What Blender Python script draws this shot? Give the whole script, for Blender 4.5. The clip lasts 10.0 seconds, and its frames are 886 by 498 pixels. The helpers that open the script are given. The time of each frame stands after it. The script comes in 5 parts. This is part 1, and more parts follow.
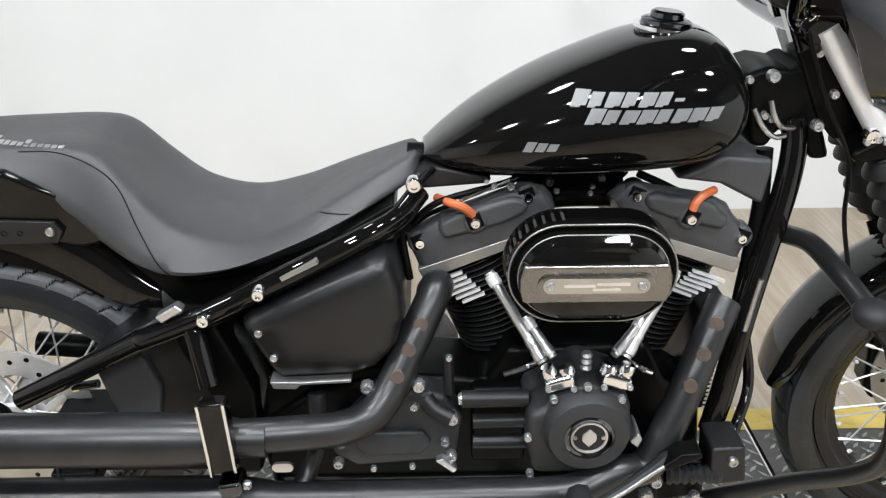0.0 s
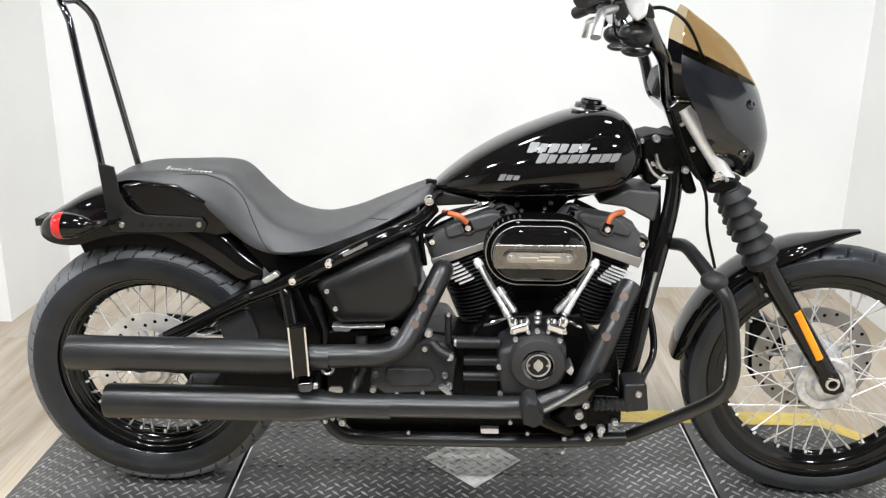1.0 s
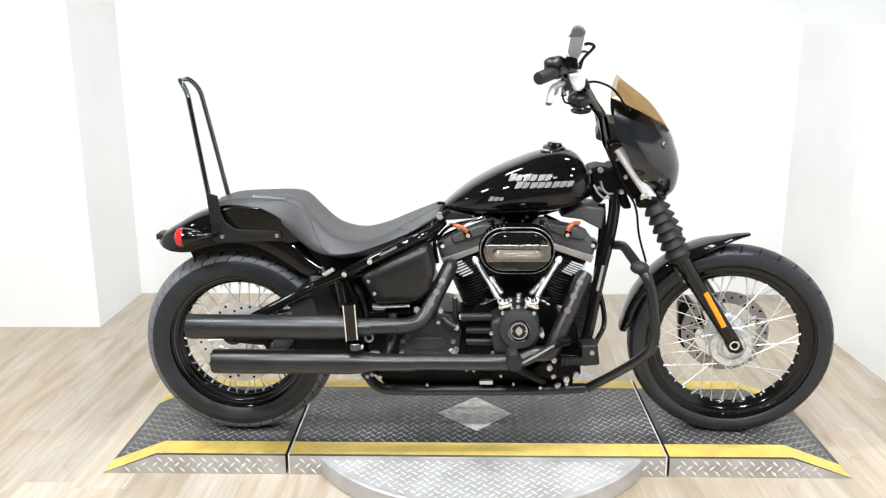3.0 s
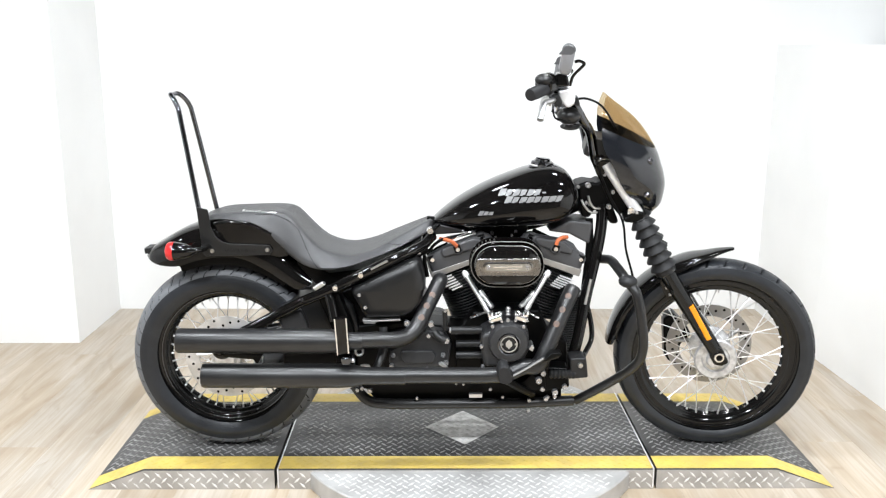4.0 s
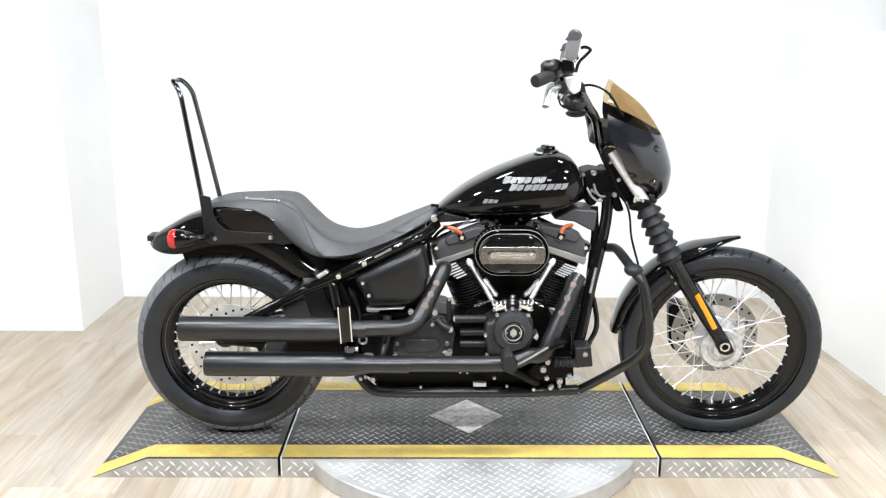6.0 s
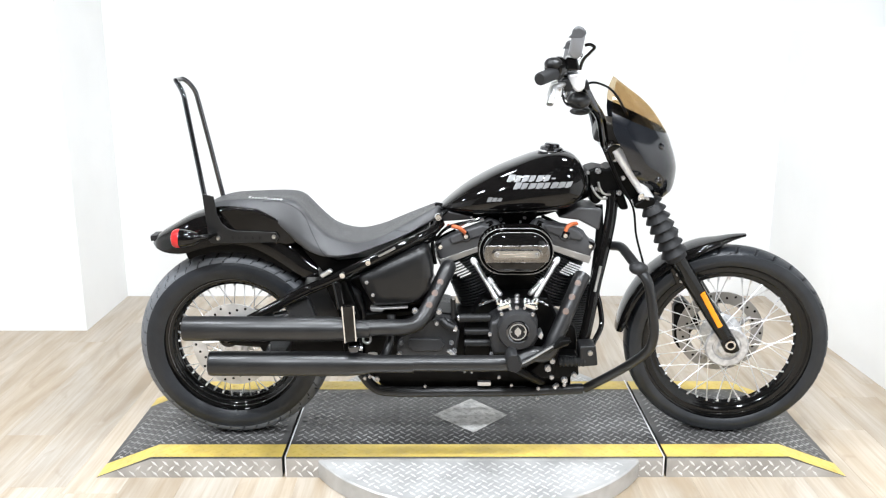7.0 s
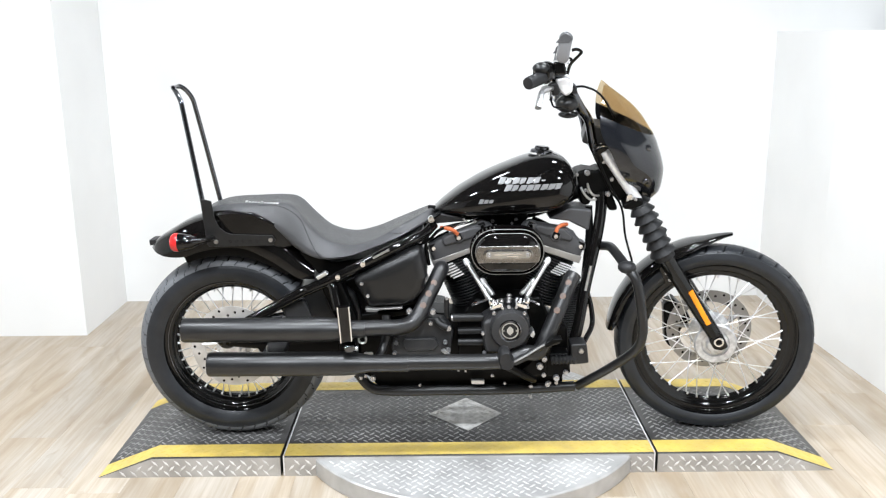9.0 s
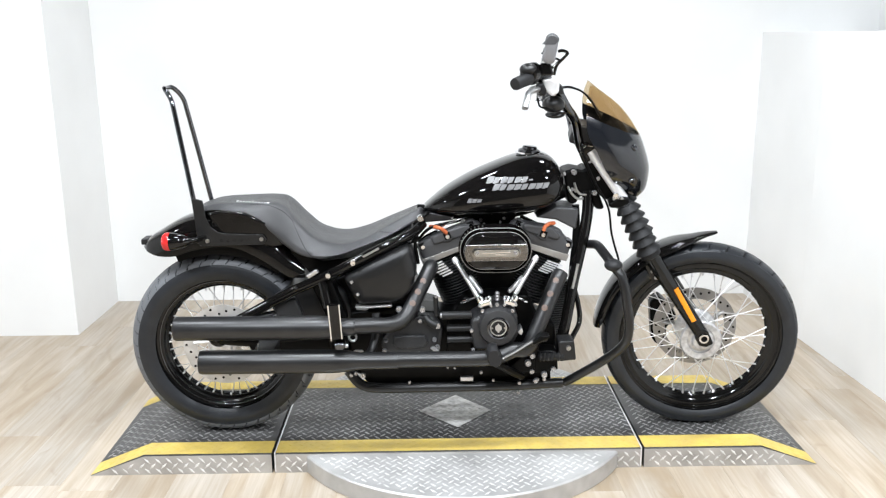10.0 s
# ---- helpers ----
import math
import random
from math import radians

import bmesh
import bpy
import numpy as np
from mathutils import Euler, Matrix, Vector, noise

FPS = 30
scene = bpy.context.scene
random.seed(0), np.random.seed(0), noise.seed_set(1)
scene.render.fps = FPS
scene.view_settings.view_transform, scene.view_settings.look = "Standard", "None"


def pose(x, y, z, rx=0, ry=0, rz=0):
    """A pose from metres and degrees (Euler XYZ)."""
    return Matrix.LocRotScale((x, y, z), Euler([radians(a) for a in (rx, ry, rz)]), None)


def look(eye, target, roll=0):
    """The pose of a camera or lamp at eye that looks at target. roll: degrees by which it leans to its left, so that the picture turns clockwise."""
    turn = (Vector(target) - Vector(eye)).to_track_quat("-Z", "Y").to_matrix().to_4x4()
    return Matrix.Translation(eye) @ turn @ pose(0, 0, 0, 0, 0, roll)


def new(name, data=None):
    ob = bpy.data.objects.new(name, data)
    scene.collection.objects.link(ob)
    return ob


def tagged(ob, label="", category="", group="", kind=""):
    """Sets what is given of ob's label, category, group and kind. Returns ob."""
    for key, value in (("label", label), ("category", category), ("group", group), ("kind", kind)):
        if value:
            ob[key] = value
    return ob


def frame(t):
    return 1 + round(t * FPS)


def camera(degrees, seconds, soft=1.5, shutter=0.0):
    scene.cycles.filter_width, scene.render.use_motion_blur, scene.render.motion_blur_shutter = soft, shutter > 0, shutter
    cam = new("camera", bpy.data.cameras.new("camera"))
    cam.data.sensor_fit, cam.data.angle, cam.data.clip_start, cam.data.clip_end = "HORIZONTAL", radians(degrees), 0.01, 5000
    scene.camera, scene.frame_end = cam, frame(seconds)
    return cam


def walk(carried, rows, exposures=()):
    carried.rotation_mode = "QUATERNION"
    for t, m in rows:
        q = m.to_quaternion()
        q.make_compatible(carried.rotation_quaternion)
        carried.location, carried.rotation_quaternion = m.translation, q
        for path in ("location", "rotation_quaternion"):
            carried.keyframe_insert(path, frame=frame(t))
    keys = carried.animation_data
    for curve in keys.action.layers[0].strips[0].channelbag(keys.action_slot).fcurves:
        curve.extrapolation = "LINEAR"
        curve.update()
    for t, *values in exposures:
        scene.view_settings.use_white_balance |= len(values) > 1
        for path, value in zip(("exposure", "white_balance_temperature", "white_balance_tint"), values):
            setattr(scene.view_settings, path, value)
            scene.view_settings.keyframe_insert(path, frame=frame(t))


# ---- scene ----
cam = camera(54.0, 10.0, soft=1.25)
PATH = [
    (0, (0.695, -1.243, 1.198), (0.721, 0.562, 0.338), -0.3),
    (0.5, (0.677, -1.654, 1.196), (0.685, 0.223, 0.509), -1.1),
    (1, (0.732, -1.976, 1.209), (0.702, -0.062, 0.633), 0.7),
    (1.5, (0.75, -2.269, 1.261), (0.721, -0.343, 0.725), 1.1),
    (2, (0.673, -2.532, 1.302), (0.698, -0.602, 0.78), -0.2),
    (2.5, (0.694, -2.673, 1.336), (0.683, -0.731, 0.857), -0.2),
    (2.7, (0.748, -2.725, 1.329), (0.689, -0.789, 0.833), -0.2),
    (3.8, (0.7, -2.769, 1.331), (0.716, -0.828, 0.848), -0.1),
    (4, (0.684, -2.774, 1.327), (0.704, -0.827, 0.868), 0.2),
    (4.5, (0.69, -2.764, 1.326), (0.703, -0.823, 0.841), -0.0),
    (5, (0.69, -2.76, 1.326), (0.711, -0.82, 0.841), -0.2),
    (5.5, (0.685, -2.76, 1.323), (0.699, -0.819, 0.84), 0.3),
    (7, (0.682, -2.747, 1.32), (0.685, -0.807, 0.832), -0.0),
    (7.5, (0.688, -2.751, 1.322), (0.686, -0.811, 0.836), 0.1),
    (8, (0.687, -2.759, 1.321), (0.687, -0.819, 0.833), 0.0),
    (8.5, (0.689, -2.777, 1.319), (0.7, -0.837, 0.832), -0.3),
    (9, (0.698, -2.806, 1.323), (0.705, -0.863, 0.846), -0.5),
    (9.5, (0.699, -2.828, 1.33), (0.722, -0.885, 0.856), -0.5),
    (10, (0.705, -2.841, 1.327), (0.732, -0.899, 0.85), -0.5),
]
walk(cam, [(t, look(eye, target, roll)) for t, eye, target, roll in PATH],
     [(0, -0.3, 6400, 10), (0.6, -0.25, 6420, 10), (1.2, -0.13, 6580, 10), (2.5, -0.03, 6520, 10), (4.0, 0.07, 6400, 10), (5.5, 0.1, 6340, 10), (7.5, 0.13, 6300, 10), (8.3, 0.05, 6300, 10), (9.0, 0.0, 6300, 10), (10.0, -0.04, 6300, 10)])

# ---- light ----
world = bpy.data.worlds.new("world")
world.use_nodes = True
scene.world = world
world.node_tree.nodes["Background"].inputs[0].default_value = (1.0, 0.98, 0.95, 1)
world.node_tree.nodes["Background"].inputs[1].default_value = 0.02


# ---- materials ----
def mat(name, c1, c2=None, rough=0.5, metal=0.0, scale=8.0, bump=0.0, bscale=300.0, coat=0.0, rvar=0.08, spec=0.5):
    m = bpy.data.materials.new(name)
    m.use_nodes = True
    nt = m.node_tree
    bs = nt.nodes["Principled BSDF"]
    c2 = c2 or tuple(0.75 * v for v in c1)
    co = nt.nodes.new("ShaderNodeTexCoord")
    n1 = nt.nodes.new("ShaderNodeTexNoise")
    n1.inputs["Scale"].default_value, n1.inputs["Detail"].default_value = scale, 6
    nt.links.new(co.outputs["Object"], n1.inputs["Vector"])
    mix = nt.nodes.new("ShaderNodeMix")
    mix.data_type = "RGBA"
    mix.inputs[6].default_value, mix.inputs[7].default_value = (*c1, 1), (*c2, 1)
    ramp = nt.nodes.new("ShaderNodeMapRange")
    ramp.inputs[1].default_value, ramp.inputs[2].default_value = 0.35, 0.65
    nt.links.new(n1.outputs[0], ramp.inputs[0])
    nt.links.new(ramp.outputs[0], mix.inputs[0])
    nt.links.new(mix.outputs[2], bs.inputs["Base Color"])
    r = nt.nodes.new("ShaderNodeMapRange")
    r.inputs[3].default_value, r.inputs[4].default_value = max(0.02, rough - rvar), min(1, rough + rvar)
    n2 = nt.nodes.new("ShaderNodeTexNoise")
    n2.inputs["Scale"].default_value, n2.inputs["Detail"].default_value = scale * 5, 4
    nt.links.new(co.outputs["Object"], n2.inputs["Vector"])
    nt.links.new(n2.outputs[0], r.inputs[0])
    nt.links.new(r.outputs[0], bs.inputs["Roughness"])
    bs.inputs["Metallic"].default_value = metal
    bs.inputs["Coat Weight"].default_value = coat
    bs.inputs["Coat Roughness"].default_value = 0.03
    bs.inputs["Specular IOR Level"].default_value = spec
    if bump:
        nb = nt.nodes.new("ShaderNodeTexNoise")
        nb.inputs["Scale"].default_value, nb.inputs["Detail"].default_value = bscale, 3
        nt.links.new(co.outputs["Object"], nb.inputs["Vector"])
        bp = nt.nodes.new("ShaderNodeBump")
        bp.inputs["Strength"].default_value, bp.inputs["Distance"].default_value = bump, 0.002
        nt.links.new(nb.outputs[0], bp.inputs["Height"])
        nt.links.new(bp.outputs[0], bs.inputs["Normal"])
    return m


GLOSS = mat("gloss_black_paint", (0.003, 0.0028, 0.0028), (0.0042, 0.0038, 0.0036), 0.05, 0, coat=0.15, rvar=0.02, spec=0.3)
FAIRING = mat("fairing_black_paint", (0.006, 0.0068, 0.009), (0.008, 0.009, 0.0115), 0.12, 0, coat=0.25, rvar=0.02, spec=0.5)
RIM = mat("black_rim_coat", (0.003, 0.003, 0.003), (0.005, 0.005, 0.005), 0.08, 0, rvar=0.02, spec=0.34)
BOLT = mat("zinc_bolt_steel", (0.56, 0.56, 0.57), (0.4, 0.4, 0.41), 0.28, 0.85, scale=40)
SPOKE = mat("stainless_spoke", (0.76, 0.76, 0.77), (0.64, 0.64, 0.65), 0.3, 0.6, scale=30)
ROTOR = mat("drilled_disc_steel", (0.64, 0.635, 0.63), (0.48, 0.475, 0.47), 0.38, 0.65, scale=22, bump=0.1)
BLACKBAR = mat("black_chrome_bar", (0.12, 0.122, 0.132), (0.1, 0.102, 0.11), 0.1, 1.0, rvar=0.02)
SATIN = mat("satin_black_coat", (0.006, 0.006, 0.0063), (0.01, 0.01, 0.0103), 0.34, 0, bump=0.05, spec=0.42)
MUFFLER = mat("ceramic_black_exhaust", (0.009, 0.009, 0.0094), (0.0145, 0.0145, 0.015), 0.34, 0, bump=0.08, spec=0.52, scale=14)
MATTE = mat("matte_black_plastic", (0.009, 0.009, 0.0094), (0.014, 0.014, 0.0145), 0.42, 0, bump=0.15, spec=0.34)
CRINKLE = mat("crinkle_black_casting", (0.02, 0.02, 0.021), (0.029, 0.029, 0.0302), 0.42, 0, bump=0.5, spec=0.42, bscale=700)
ROCKER = mat("grey_crinkle_casting", (0.042, 0.042, 0.044), (0.058, 0.058, 0.0605), 0.42, 0, bump=0.4, spec=0.46, bscale=700)
# Near black for dark parts; on gap fillers it stands for shade.
DEEP = mat("black_part_and_gap_shade", (0.0015, 0.0015, 0.0015), (0.003, 0.003, 0.003), 0.34, spec=0.1)
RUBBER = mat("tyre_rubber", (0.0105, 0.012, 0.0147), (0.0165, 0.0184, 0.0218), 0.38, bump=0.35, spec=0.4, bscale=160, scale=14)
# Same rubber, paler: light falling on the rear tread put into its colour.
TREAD_LIT = mat("lit_tread_rubber", (0.1, 0.105, 0.114), (0.13, 0.136, 0.146), 0.46, bump=0.3, spec=0.45, bscale=160)
# Same rubber, near black: shade inside the cut grooves painted in.
GROOVE = mat("shaded_groove_rubber", (0.003, 0.0032, 0.0036), (0.005, 0.0053, 0.0058), 0.6, spec=0.15)
BOOT = mat("boot_rubber", (0.007, 0.007, 0.0078), (0.012, 0.012, 0.0128), 0.55, bump=0.1, spec=0.35)
SEAT = mat("seat_vinyl", (0.03, 0.03, 0.0315), (0.041, 0.041, 0.0425), 0.4, bump=0.35, spec=0.5, bscale=900)
CHROME = mat("chrome", (0.86, 0.86, 0.87), (0.8, 0.8, 0.81), 0.09, 1.0, rvar=0.04)
STEEL = mat("brushed_steel", (0.55, 0.54, 0.52), (0.42, 0.41, 0.39), 0.32, 1.0, bump=0.1)
BRIGHT = mat("bright_machined_metal", (0.82, 0.82, 0.83), (0.68, 0.68, 0.69), 0.36, 0.45, bump=0.08, scale=20)
ALU = mat("bare_aluminium", (0.72, 0.72, 0.72), (0.6, 0.6, 0.6), 0.38, 1.0, bump=0.1)
GREYM = mat("grey_machined_band", (0.4, 0.39, 0.375), (0.3, 0.29, 0.28), 0.42, 0.85)
BAND = mat("dark_brushed_band", (0.26, 0.25, 0.24), (0.2, 0.19, 0.18), 0.26, 1.0)
HUB = mat("cast_hub_metal", (0.68, 0.68, 0.69), (0.46, 0.46, 0.47), 0.32, 0.55, scale=60, bump=0.2)
RED = mat("red_lens", (0.55, 0.02, 0.02), (0.4, 0.015, 0.015), 0.15)
AMBER = mat("amber_reflector", (0.85, 0.3, 0.01), (0.75, 0.24, 0.01), 0.18)
ORANGE = mat("orange_cable", (0.58, 0.15, 0.05), (0.45, 0.11, 0.04), 0.4)
COPPER = mat("heat_tinted_pipe", (0.19, 0.125, 0.095), (0.12, 0.105, 0.098), 0.34, 0.7, scale=90)
BADGE = mat("silver_badge", (0.23, 0.23, 0.232), (0.16, 0.16, 0.162), 0.5, 0.2)
WALL = mat("white_wall_paint", (0.82, 0.82, 0.81), (0.78, 0.78, 0.77), 0.6, scale=2.0, bump=0.08, bscale=60)
CEIL = mat("dark_ceiling_paint", (0.05, 0.05, 0.052), (0.07, 0.07, 0.072), 0.8)
DARKWALL = mat("charcoal_wall_paint", (0.05, 0.048, 0.045), (0.07, 0.066, 0.06), 0.7, scale=2.0)
LUGB = mat("bright_tread_lug", (0.8, 0.79, 0.77), (0.6, 0.59, 0.57), 0.3, 0.3, scale=9)
DARKSTEEL = mat("dark_brake_steel", (0.36, 0.352, 0.345), (0.26, 0.253, 0.246), 0.4, 0.75, bump=0.1)
LUG = mat("worn_tread_lug", (0.48, 0.475, 0.465), (0.23, 0.225, 0.22), 0.3, 0.5, scale=9)
MIRROR = mat("grey_mirror_housing", (0.16, 0.16, 0.165), (0.2, 0.2, 0.205), 0.3, 0.2)
DECK = mat("dark_grey_tread_plate", (0.056, 0.055, 0.054), (0.094, 0.092, 0.09), 0.37, 0.38, scale=6, bump=0.1)
PLATE = mat("bare_tread_plate", (0.47, 0.45, 0.425), (0.33, 0.315, 0.295), 0.36, 0.35, scale=10, bump=0.1)
TURN = mat("bright_turntable_plate", (0.51, 0.505, 0.496), (0.38, 0.375, 0.365), 0.36, 0.4, scale=10, bump=0.1)
YELLOW = mat("yellow_paint", (0.66, 0.49, 0.11), (0.54, 0.4, 0.11), 0.45, 0, scale=14, bump=0.1)
MARK = mat("worn_silver_paint", (0.78, 0.77, 0.75), (0.5, 0.49, 0.47), 0.45, 0.1, scale=40, bump=0.1)


def smoke_mat():
    m = bpy.data.materials.new("amber_smoke_screen")
    m.use_nodes = True
    nt = m.node_tree
    nt.nodes.remove(nt.nodes["Principled BSDF"])
    tr = nt.nodes.new("ShaderNodeBsdfTransparent")
    tr.inputs[0].default_value = (0.82, 0.735, 0.6, 1)
    gl = nt.nodes.new("ShaderNodeBsdfGlossy")
    gl.inputs["Roughness"].default_value = 0.05
    mx = nt.nodes.new("ShaderNodeMixShader")
    mx.inputs[0].default_value = 0.04
    nt.links.new(tr.outputs[0], mx.inputs[1])
    nt.links.new(gl.outputs[0], mx.inputs[2])
    nt.links.new(mx.outputs[0], nt.nodes["Material Output"].inputs[0])
    return m


SMOKE = smoke_mat()


def floor_mat():
    """Limed oak planks: fine grain along the board, cloudy brown and pale streaks, each board of its own tone."""
    m = mat("oak_vinyl_plank", (0.5, 0.4, 0.28), (0.3, 0.23, 0.15), 0.4, scale=1, bump=0.0)
    nt = m.node_tree
    bs = nt.nodes["Principled BSDF"]
    co = nt.nodes.new("ShaderNodeTexCoord")
    info = nt.nodes.new("ShaderNodeObjectInfo")
    add = nt.nodes.new("ShaderNodeVectorMath")
    mul = nt.nodes.new("ShaderNodeVectorMath")
    mul.operation = "MULTIPLY"
    mul.inputs[1].default_value = (37, 53, 11)
    nt.links.new(info.outputs["Random"], mul.inputs[0])
    nt.links.new(co.outputs["Object"], add.inputs[0])
    nt.links.new(mul.outputs[0], add.inputs[1])

    def noise_along(stretch, scale, detail, distortion):
        mp = nt.nodes.new("ShaderNodeMapping")
        mp.inputs["Scale"].default_value = stretch
        nt.links.new(add.outputs[0], mp.inputs[0])
        n = nt.nodes.new("ShaderNodeTexNoise")
        n.inputs["Scale"].default_value, n.inputs["Detail"].default_value, n.inputs["Distortion"].default_value = scale, detail, distortion
        nt.links.new(mp.outputs[0], n.inputs["Vector"])
        return n

    def ranged(node, a, b, c, d):
        r = nt.nodes.new("ShaderNodeMapRange")
        for k, v in zip((1, 2, 3, 4), (a, b, c, d)):
            r.inputs[k].default_value = v
        nt.links.new(node.outputs[0], r.inputs[0])
        return r

    def mixed(factor, a, b):
        x = nt.nodes.new("ShaderNodeMix")
        x.data_type = "RGBA"
        nt.links.new(factor.outputs[0], x.inputs[0])
        for slot, v in ((6, a), (7, b)):
            if isinstance(v, tuple):
                x.inputs[slot].default_value = (*v, 1)
            else:
                nt.links.new(v, x.inputs[slot])
        return x.outputs[2]

    streak = ranged(noise_along((13, 1.3, 3), 0.8, 5, 1.4), 0.34, 0.66, 0, 1)
    cloud = ranged(noise_along((5.5, 1.1, 2), 1.3, 4, 0.9), 0.44, 0.7, 0, 0.75)
    grain = ranged(noise_along((95, 2.6, 9), 1.0, 6, 0.5), 0.36, 0.64, 0, 0.42)
    knot = ranged(noise_along((9, 3.0, 3), 1.1, 3, 1.8), 0.62, 0.78, 0, 0.55)
    colour = mixed(streak, (0.315, 0.245, 0.165), (0.46, 0.392, 0.31))
    colour = mixed(cloud, colour, (0.49, 0.455, 0.405))
    colour = mixed(knot, colour, (0.24, 0.175, 0.108))
    colour = mixed(grain, colour, (0.29, 0.228, 0.16))
    hsv = nt.nodes.new("ShaderNodeHueSaturation")
    tone = nt.nodes.new("ShaderNodeMapRange")
    tone.inputs[3].default_value, tone.inputs[4].default_value = 0.9, 1.12
    nt.links.new(info.outputs["Random"], tone.inputs[0])
    nt.links.new(tone.outputs[0], hsv.inputs["Value"])
    nt.links.new(colour, hsv.inputs["Color"])
    nt.links.new(hsv.outputs[0], bs.inputs["Base Color"])
    bump = nt.nodes.new("ShaderNodeBump")
    bump.inputs["Strength"].default_value, bump.inputs["Distance"].default_value = 0.12, 0.001
    nt.links.new(grain.outputs[0], bump.inputs["Height"])
    nt.links.new(bump.outputs[0], bs.inputs["Normal"])
    return m


OAK = floor_mat()


# ---- building tools ----
def V(p):
    return Vector(p)


def mesh_from(bm, name, material, sharp=35):
    me = bpy.data.meshes.new(name)
    bmesh.ops.recalc_face_normals(bm, faces=bm.faces)
    bm.to_mesh(me)
    bm.free()
    for m in (material if isinstance(material, (list, tuple)) else [material]):
        me.materials.append(m)
    for p in me.polygons:
        p.use_smooth = True
    me.set_sharp_from_angle(angle=radians(sharp))
    return me


def part(name, bm, material, parent=None, label="", bevel=0.0, sharp=35):
    me = mesh_from(bm, name, material, sharp)
    ob = new(name, me)
    if parent:
        ob.parent = parent
    if bevel:
        b = ob.modifiers.new("bevel", "BEVEL")
        b.width, b.segments, b.limit_method, b.angle_limit = bevel, 2, "ANGLE", radians(40)
        b.harden_normals = True
    if label:
        ob["label"] = label
    return ob


def thing(name, label, category, at=(0, 0, 0), kind="", group=""):
    ob = new(name)
    ob.location = at
    ob.empty_display_size = 0.05
    return tagged(ob, label, category, group, kind)


def box(x0, x1, y0, y1, z0, z1, bm=None):
    bm = bm or bmesh.new()
    vs = [bm.verts.new((x, y, z)) for x in (x0, x1) for y in (y0, y1) for z in (z0, z1)]
    for f in ((0, 1, 3, 2), (4, 6, 7, 5), (0, 4, 5, 1), (2, 3, 7, 6), (0, 2, 6, 4), (1, 5, 7, 3)):
        bm.faces.new([vs[i] for i in f])
    return bm


def rings(rows, close=True, caps=True, bm=None):
    bm = bm or bmesh.new()
    vr = [[bm.verts.new(p) for p in r] for r in rows]
    n = len(vr[0])
    for a, b in zip(vr, vr[1:]):
        for i in range(n if close else n - 1):
            j = (i + 1) % n
            bm.faces.new((a[i], a[j], b[j], b[i]))
    if caps and close:
        bm.faces.new(vr[0][::-1])
        bm.faces.new(vr[-1])
    return bm


def smooth_path(pts, steps=6):
    pts = [V(p) for p in pts]
    if len(pts) < 3 or steps < 2:
        return pts
    ext = [2 * pts[0] - pts[1]] + pts + [2 * pts[-1] - pts[-2]]
    out = []
    for i in range(1, len(ext) - 2):
        a, b, c, d = ext[i - 1:i + 3]
        for k in range(steps):
            t = k / steps
            out.append(0.5 * ((2 * b) + (c - a) * t + (2 * a - 5 * b + 4 * c - d) * t * t + (3 * b - a - 3 * c + d) * t ** 3))
    out.append(pts[-1])
    return out


def tube(pts, r, seg=14, steps=6, caps=True, bm=None, flat=1.0):
    """A tube along pts; r is one radius or one a point."""
    path = smooth_path(pts, steps)
    n = len(path)
    rr = r if isinstance(r, (list, tuple)) else [r] * len(pts)
    rad = []
    for i in range(n):
        u = i / (n - 1) * (len(rr) - 1)
        k = min(int(u), len(rr) - 2) if len(rr) > 1 else 0
        rad.append(rr[k] + (rr[k + 1] - rr[k]) * (u - k) if len(rr) > 1 else rr[0])
    rows, up = [], None
    for i, p in enumerate(path):
        t = (path[min(i + 1, n - 1)] - path[max(i - 1, 0)]).normalized()
        if up is None:
            up = t.orthogonal().normalized()
        up = (up - t * up.dot(t)).normalized()
        s = t.cross(up)
        rows.append([p + (up * math.cos(a) + s * math.sin(a) * flat) * rad[i] for a in (2 * math.pi * k / seg for k in range(seg))])
    return rings(rows, True, caps, bm)


def lathe(profile, at, axis, seg=32, bm=None, caps=True):
    """Turns (radius, height) pairs round an axis through at."""
    q = V(axis).normalized().to_track_quat("Z", "Y").to_matrix()
    rows = []
    for r, h in profile:
        rows.append([V(at) + q @ Vector((max(r, 1e-4) * math.cos(a), max(r, 1e-4) * math.sin(a), h)) for a in (2 * math.pi * k / seg for k in range(seg))])
    return rings(rows, True, caps, bm)


def prism(outline, y0, y1, bm=None):
    """A plate whose side outline is given by (x, _, z) points, between two depths."""
    return rings([[(p[0], y0, p[-1]) for p in outline], [(p[0], y1, p[-1]) for p in outline]], True, True, bm)


def bolt(name, at, r, parent, material=None, axis=(0, -1, 0), h=None, label=""):
    h = h or r * 0.9
    return part(name, lathe([(r, -h * 0.4), (r, h * 0.55), (r * 0.82, h), (r * 0.55, h), (r * 0.5, h * 0.6), (0, h * 0.6)], at, axis, 12), material or CHROME, parent, label)


def ball(at, rx, ry, rz, bm=None, seg=20):
    bm = bm or bmesh.new()
    bmesh.ops.create_uvsphere(bm, u_segments=seg, v_segments=seg // 2, radius=1, matrix=Matrix.Translation(at) @ Matrix.Diagonal((rx, ry, rz, 1)))
    return bm


